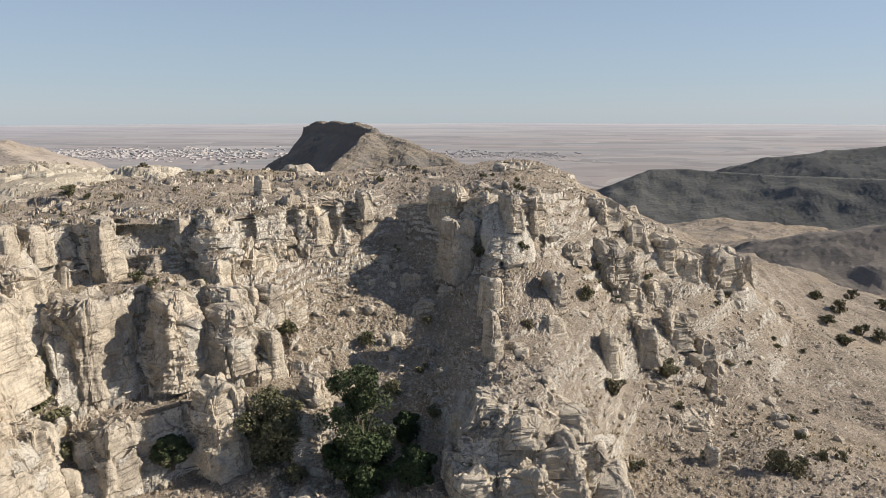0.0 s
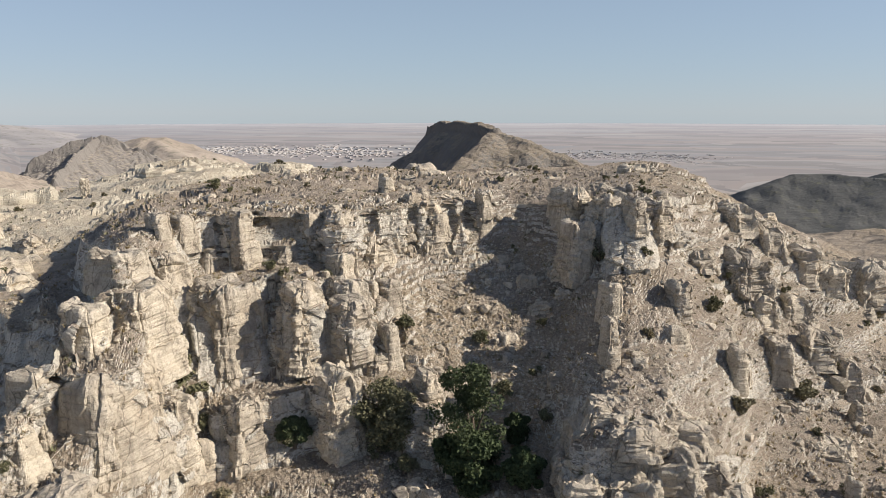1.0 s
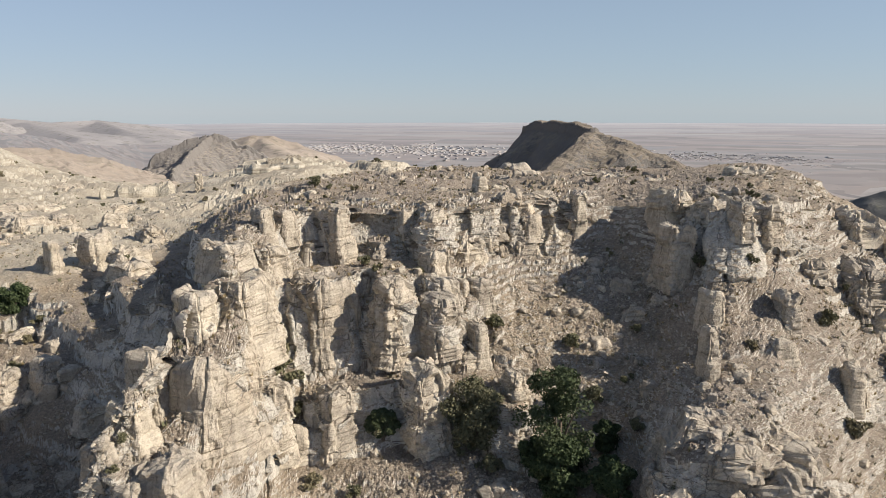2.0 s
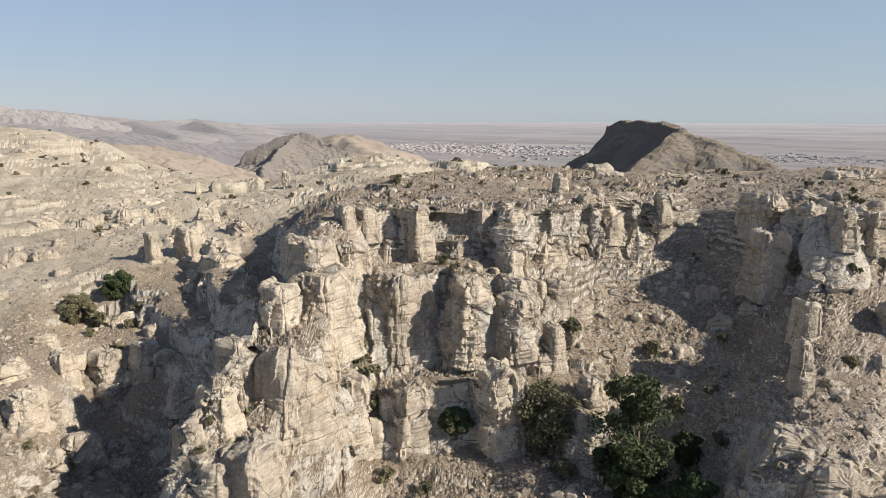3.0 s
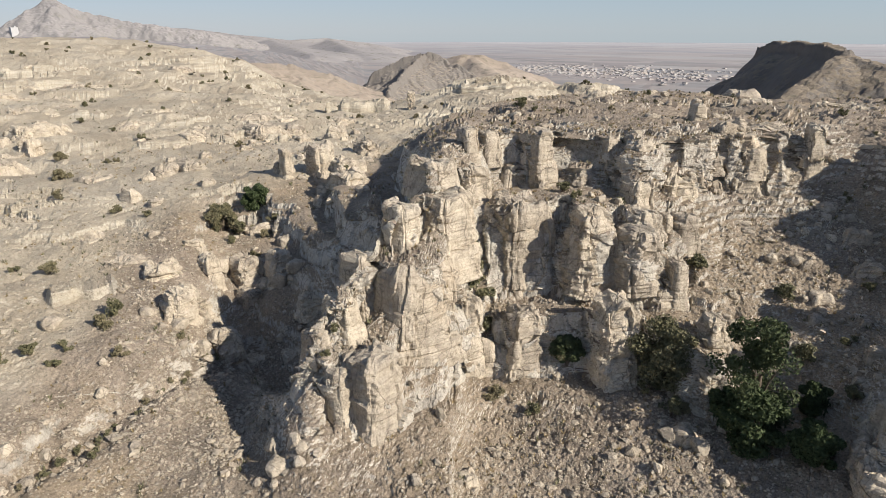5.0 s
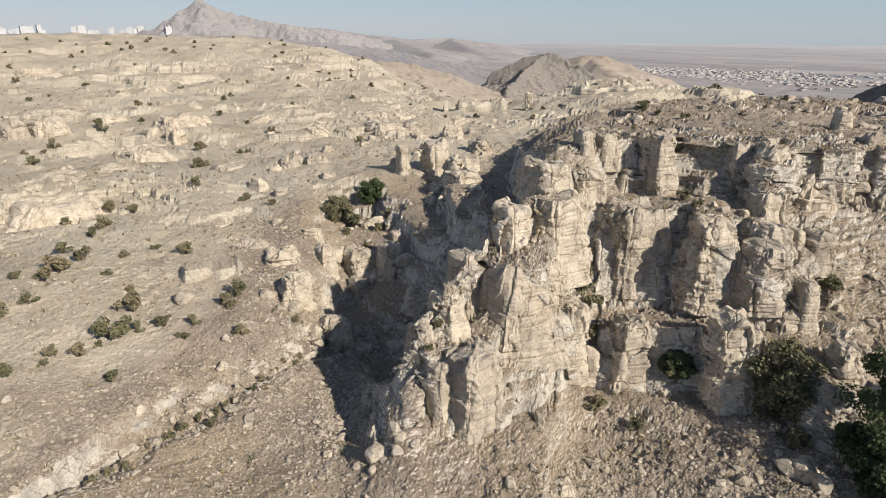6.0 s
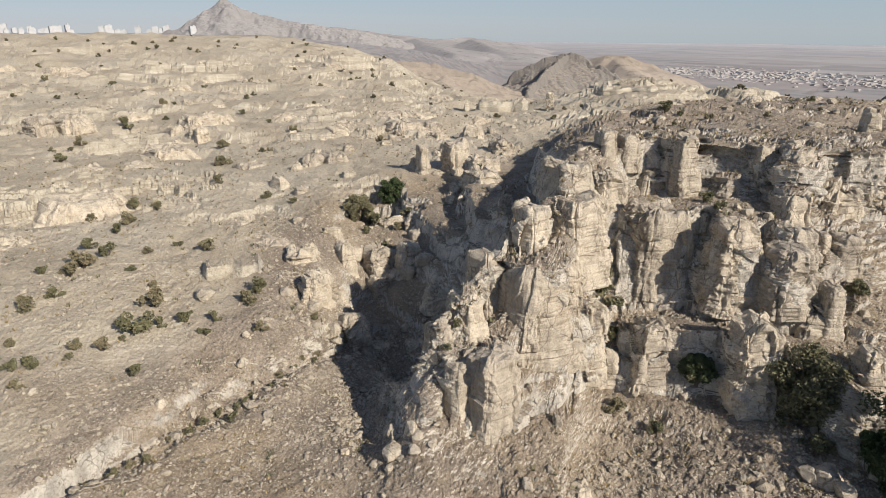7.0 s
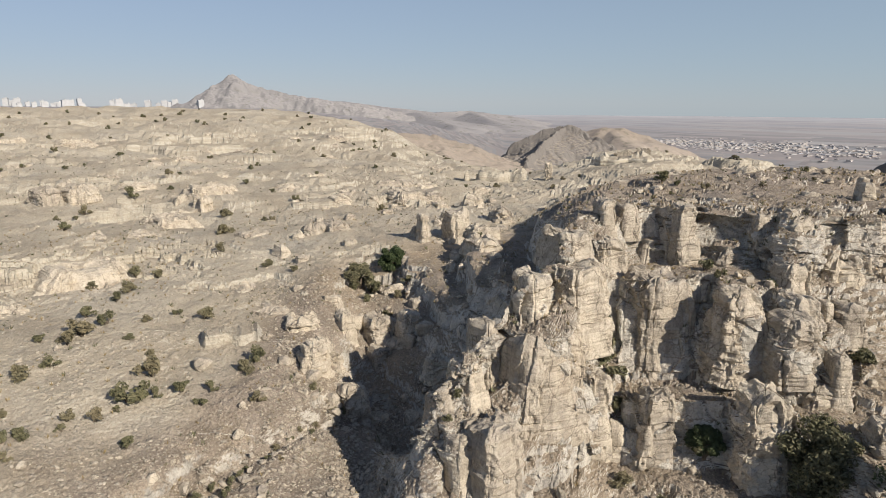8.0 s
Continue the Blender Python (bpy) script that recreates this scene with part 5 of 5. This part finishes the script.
def settle(ob, x, y, size, turned=0.0, sink=0.03):
    ob.matrix_world = pose(*stand(x, y, sink * size), 0, 0, turned) @ Matrix.Diagonal((size, size, size, 1))


# trees: x, y, width, height, green or grey
TREES = [
    (-5.5, 39.0, 4.7, 7.6, True),
    (-5.0, 37.6, 3.4, 3.7, True),
    (-11.4, 39.8, 4.2, 4.3, False),
    (-1.8, 37.1, 2.3, 2.8, True),
    (-2.5, 41.9, 1.7, 2.1, True),
    (-58.0, 42.2, 3.0, 2.2, True),
    (-17.8, 38.3, 1.9, 1.8, True),
    (-56.9, 37.0, 2.9, 2.6, False),
    (-6.6, 38.1, 2.4, 3.3, True),
]
for k, (x, y, wide, tall, green) in enumerate(TREES):
    ob = tree(20 + k, wide, tall, OAK if green else OLIVE)
    settle(ob, x, y, 1.0)
    tagged(ob, "dense dark green oak growing at the foot of the cliff" if green else "grey-green small-leaved tree rooted among the rocks", "tree", "trees of the gully")

SPUR_SHRUBS = [
    (-3.9, 91.9, 1.44), (7.1, 56.0, 1.57), (-1.3, 52.8, 1.41), (-1.6, 47.2, 1.5), (1.6, 35.8, 1.23), (6.5, 47.4, 1.67),
    (12.9, 55.2, 2.07), (13.5, 46.8, 2.59), (20.6, 55.3, 2.84), (25.0, 60.9, 1.63), (19.0, 41.8, 1.52), (23.2, 39.5, 3.01),
    (27.6, 42.5, 1.65), (13.2, 39.4, 1.49), (98.3, 148.0, 4.27), (58.4, 90.4, 3.04), (54.7, 87.2, 2.92), (52.7, 79.3, 3.29),
    (59.2, 86.0, 2.75), (101.4, 141.7, 4.4), (61.6, 85.7, 3.21), (56.9, 94.1, 2.86), (-0.5, 42.2, 1.84), (3.3, 57.1, 2.26),
    (15.1, 61.0, 1.25),
]
CLIFF_SHRUBS = [
    (-24.8, 36.7, 3.65), (-26.6, 38.5, 1.95), (-37.2, 63.3, 1.87), (-32.2, 63.3, 1.25), (-76.8, 164.1, 2.48), (-12.4, 49.0, 1.76),
    (-6.5, 50.4, 2.21), (-26.6, 38.8, 1.95), (-23.6, 36.5, 1.91), (-10.0, 37.8, 2.23), (-11.8, 38.9, 2.27), (-4.1, 45.9, 1.97),
    (-23.3, 47.0, 1.57), (-21.2, 45.3, 1.3), (-25.6, 38.4, 2.22), (-26.6, 38.8, 1.45), (-20.7, 33.3, 2.01), (-17.9, 33.5, 1.58),
    (-18.2, 38.2, 2.35), (-18.5, 47.3, 1.22), (-12.4, 48.9, 1.87), (-9.4, 38.1, 1.33), (-38.5, 65.5, 1.93), (-34.9, 62.6, 0.98),
    (-76.0, 164.6, 2.48),
]
GULLY_SHRUBS = [
    (-74.8, 28.9, 1.91), (-84.3, 33.4, 2.7), (-46.5, 14.2, 1.85), (-44.3, 14.7, 1.3), (-45.6, 16.1, 1.23), (-47.9, 20.8, 2.18),
    (-46.4, 19.3, 1.9), (-58.0, 20.4, 2.13), (-60.4, 18.7, 1.16), (-47.5, 26.1, 1.35), (-42.3, 18.3, 1.49), (-66.9, 31.1, 1.62),
    (-62.3, 31.9, 1.26), (-36.3, 13.2, 0.99), (-55.1, 37.6, 2.71), (-50.1, 48.6, 1.66), (-27.3, 29.9, 1.01), (-53.6, 41.0, 1.9),
    (-55.2, 39.8, 1.5), (-52.4, 38.6, 1.6), (-54.0, 35.8, 1.3), (-50.8, 36.2, 1.1), (-43.0, 23.2, 1.36), (-56.8, 36.5, 2.06),
    (-58.8, 37.3, 1.67), (-27.6, 24.9, 0.97), (-26.9, 23.5, 0.81),
]
HILLSIDE_SHRUBS = [
    (-64.5, 11.8, 2.13), (-59.9, 10.3, 3.1), (-58.6, 9.0, 2.74), (-54.9, 7.2, 1.84), (-53.8, 5.1, 2.12), (-60.6, 7.4, 1.5),
    (-61.1, 12.7, 1.91), (-67.1, 15.0, 1.53), (-69.9, 16.9, 2.17), (-76.3, 19.3, 2.2), (-74.5, 21.2, 1.71), (-100.2, 16.9, 2.61),
    (-127.1, 33.1, 3.34), (-75.7, 14.7, 1.71), (-53.3, 14.0, 1.25), (-50.1, 13.1, 2.71), (-47.2, 10.8, 3.08), (-46.9, 12.5, 1.23),
    (-60.0, 15.8, 1.26), (-56.8, 13.3, 1.2), (-45.9, 8.1, 1.5), (-46.8, 6.6, 1.31), (-45.8, 6.0, 0.89), (-46.6, 9.7, 0.91),
    (-46.0, 3.9, 1.67), (-45.9, 2.8, 1.47), (-49.2, 3.3, 1.03), (-42.5, 9.1, 1.62), (-43.9, 2.7, 1.23),
]
SHRUBS = SPUR_SHRUBS + CLIFF_SHRUBS + GULLY_SHRUBS + HILLSIDE_SHRUBS
kinds = [shrub(40 + k, OLIVE) for k in range(5)]
used = [False] * 5
rnd = random.Random(9)


def plant(k, x, y, size, label, group):
    turned = rnd.uniform(0, 360)
    wide = size * rnd.uniform(0.9, 1.1)
    m = pose(*stand(x, y, 0.05 * size), 0, 0, turned) @ Matrix.Diagonal((size, wide, wide * rnd.uniform(0.8, 1.15), 1))
    if used[k]:
        ob = copy_thing(kinds[k], Matrix())
        ob.matrix_basis = m
    else:
        ob, used[k] = kinds[k], True
        ob.matrix_basis = m
    tagged(ob, label, "shrub", group)


for k, (x, y, size) in enumerate(SHRUBS):
    plant(k % 5, x, y, size, "round dusty green shrub on dry stony ground", "shrubs")
# scrub along the bed of the gully
for (x0, y0), (x1, y1) in zip(GULLY, GULLY[1:]):
    for q in range(5):
        f = (q + rnd.random()) / 5
        plant(rnd.randrange(5), x0 + (x1 - x0) * f + rnd.uniform(-0.4, 0.4), y0 + (y1 - y0) * f, rnd.uniform(0.45, 0.95), "small dry brown-green shrub in the gully bed", "shrubs of the gully bed")
for zones, count, seed, lo, hi in (([(44, 88, 100, 330, 1.0)], 110, 21, 1.3, 2.6), ([(-37, -16, 45, 92, 1.0)], 22, 23, 0.8, 1.4), ([(-8, 32, 62, 98, 1.0)], 34, 25, 0.6, 1.2), ([(20, 44, 110, 205, 1.0)], 14, 27, 1.0, 2.0)):
    spots, _g = sprinkle(zones, count, seed)
    for p in spots:
        plant(rnd.randrange(4), float(p[0]), float(p[1]), float(_g.uniform(lo, hi)), "small dark shrub dotting the dry hillside", "shrubs of the hillsides")


def tufts(name, zones, count, seed, size, material, label):
    spots, g = sprinkle(zones, count, seed)
    blades = 7
    a = g.uniform(0, 6.28, (count, blades))
    lean = g.uniform(0.2, 0.9, (count, blades))
    s = (size * g.uniform(0.5, 1.5, count))[:, None]
    root = spots[:, None, :] + np.stack([np.cos(a) * 0.25 * s, np.sin(a) * 0.25 * s, 0 * a - 0.02], -1)
    tip = root + np.stack([np.cos(a) * lean * s, np.sin(a) * lean * s, 0.9 * s + 0 * a], -1)
    wide = np.stack([-np.sin(a) * 0.16 * s, np.cos(a) * 0.16 * s, 0 * a], -1)
    V = np.stack([root - wide, root + wide, tip], 2)
    return tagged(new(name, mesh_of(name, V.reshape(-1, 3), np.arange(V.size // 3).reshape(-1, 3), [material])), label, "grass", kind="stuff")


tufts("dry_grass", [(-37, 44, 27, 62, 1.0), (-12, 44, 62, 98, 0.4), (40, 88, 28, 110, 0.4)], 5000, 31, 0.2, DRY, "tufts of dry straw-coloured grass between the stones")
tufts("low_scrub", [(-37, 40, 27, 98, 1.0), (40, 88, 30, 200, 0.6)], 2600, 33, 0.26, OLIVE, "low grey-green thorny scrub on the slopes")


# ---------------------------------------------------------------- far buildings
def plaster(name):
    m, t, b = shader(name, 0.85)
    isle = put(t, "NewGeometry").outputs["Random Per Island"]
    own = put(t, "ObjectInfo").outputs["Random"]
    c = ramp(t, isle, [(0.0, (0.42, 0.39, 0.36)), (0.3, (0.36, 0.32, 0.29)), (0.55, (0.41, 0.39, 0.37)), (0.7, (0.36, 0.37, 0.40)), (0.85, (0.38, 0.33, 0.29)), (1.0, (0.56, 0.55, 0.53))])
    n = fuzz(t, put(t, "NewGeometry").outputs["Position"], 0.3, 4)
    c = mixed(t, sums(t, "MULTIPLY", n, 0.3), c, (0.40, 0.38, 0.36))
    t.links.new(c, b.inputs["Base Color"])
    return m


PLASTER = plaster("house_plaster")
# white plaster, greyed in colour to stand in for the haze in front
WHITE, _t, _b = shader("white_plaster", 0.8)
_t.links.new(ramp(_t, fuzz(_t, put(_t, "NewGeometry").outputs["Position"], 0.2, 5), [(0.3, (0.40, 0.40, 0.40)), (0.7, (0.48, 0.48, 0.48))]), _b.inputs["Base Color"])
BOX_F = np.array([(0, 3, 2, 1), (4, 5, 6, 7), (0, 1, 5, 4), (1, 2, 6, 5), (2, 3, 7, 6), (3, 0, 4, 7)])


def boxes(name, rows, material):
    """Upright boxes in one mesh: x, y, z, length, depth, height, heading in radians."""
    R = np.asarray(rows, float)
    u = np.array([(-1, -1, 0), (1, -1, 0), (1, 1, 0), (-1, 1, 0), (-1, -1, 1), (1, -1, 1), (1, 1, 1), (-1, 1, 1)]) * np.array([0.5, 0.5, 1])
    V = u[None] * R[:, None, 3:6]
    c, s = np.cos(R[:, 6])[:, None], np.sin(R[:, 6])[:, None]
    V = np.stack([V[..., 0] * c - V[..., 1] * s + R[:, 0:1], V[..., 0] * s + V[..., 1] * c + R[:, 1:2], V[..., 2] + R[:, 2:3]], -1)
    F = BOX_F[None] + 8 * np.arange(len(R))[:, None, None]
    return mesh_of(name, V.reshape(-1, 3), F.reshape(-1, 4), [material])


def town(name, count, seed, centres, label):
    g = np.random.default_rng(seed)
    rows = []
    for k in range(count):
        a, d, sa, sd = centres[g.integers(len(centres))]
        p = bearing(a + g.normal() * sa, d + g.normal() * sd)
        w, dd, h, turned = g.uniform(2.0, 7.5), g.uniform(5, 16), g.choice([0.0, 0.1, 0.3, 0.7]), g.uniform(-0.3, 0.3)
        rows.append((p.x, p.y, -76, w, dd, h + 0.8, turned))
        rows.append((p.x + 0.6, p.y, -76 + h + 0.8, w * 0.3, dd * 0.3, 0.7, turned))
        rows.append((p.x, p.y - 0.1, -76 + h + 0.8, w * 1.02, dd * 1.02, 0.25, turned))
    return tagged(new(name, boxes(name, rows, PLASTER)), label, "houses", kind="stuff")


town("town_houses", 750, 41, [(30, 1420, 2.0, 110), (26, 1360, 2.3, 130), (22, 1320, 2.4, 110), (18, 1290, 2.3, 100)], "crowded low plastered houses of a town on the plain")
town("valley_houses", 420, 43, [(-2, 1180, 2.0, 90), (-6, 1130, 2.2, 90), (-9.5, 1100, 1.8, 80)], "scattered pale houses and long blue-grey sheds on the plain")


def apartment_block(x, y, z, wide, deep, floors, turned):
    top = new("apartment_block")
    top.matrix_world = pose(x, y, z, 0, 0, turned)
    h = floors * 3.1
    part("body", boxes("body", [(0, 0, 0, wide, deep, h, 0)], WHITE), top)
    part("roof", boxes("roof", [(0, 0, h, wide + 0.6, deep + 0.6, 0.7, 0), (wide * 0.2, 0, h + 0.7, wide * 0.25, deep * 0.4, 2.6, 0)], WHITE), top, "flat roof with a stair hut")
    return tagged(top, "white multi-storey apartment block of the town on the skyline", "apartment block", "apartment blocks on the skyline")


g = random.Random(77)
for k in range(64):
    a = [67.5, 69.0, 72.5, 75.0, 79.0, 81.5, 83.5, 85.5][k % 8] + g.uniform(-1.1, 1.1)
    d = g.uniform(1900, 2400)
    p = bearing(a, d)
    apartment_block(p.x, p.y, ground(p.x, p.y) - 0.5, g.uniform(10, 17), g.uniform(9, 13), g.randint(3, 7), a + g.uniform(-20, 20))


def ruin(x, y, turned):
    """What is left of a small stone building: rough courses of blocks."""
    top = new("stone_ruin")
    top.matrix_world = pose(x, y, ground(x, y) - 0.3, 0, 0, turned)
    r = random.Random(3)
    for x0, y0, x1, y1, tall in ((-4.5, 0, 0.8, 0.2, 2.2), (0.8, 0, 4.6, -0.4, 3.0), (4.6, -0.2, 4.2, 3.4, 2.6), (-4.5, 0.2, -4.2, 3.2, 1.4)):
        n = int(math.hypot(x1 - x0, y1 - y0) / 0.8)
        rows = []
        for c in range(int(tall / 0.4)):
            for i in range(n):
                if c * 0.4 > tall * r.uniform(0.6, 1.2):
                    continue
                f = (i + 0.5 + 0.4 * (c % 2)) / n
                rows.append((x0 + (x1 - x0) * f, y0 + (y1 - y0) * f + r.uniform(-0.05, 0.05), c * 0.4, 0.76 * r.uniform(0.85, 1), 0.6, 0.38, math.atan2(y1 - y0, x1 - x0)))
        part("wall", boxes("wall", rows, ROCK), top)
    return tagged(top, "tumbled drystone walls of a ruin on a rocky knoll", "ruin")


ruin(-101.2, 155.8, 34)
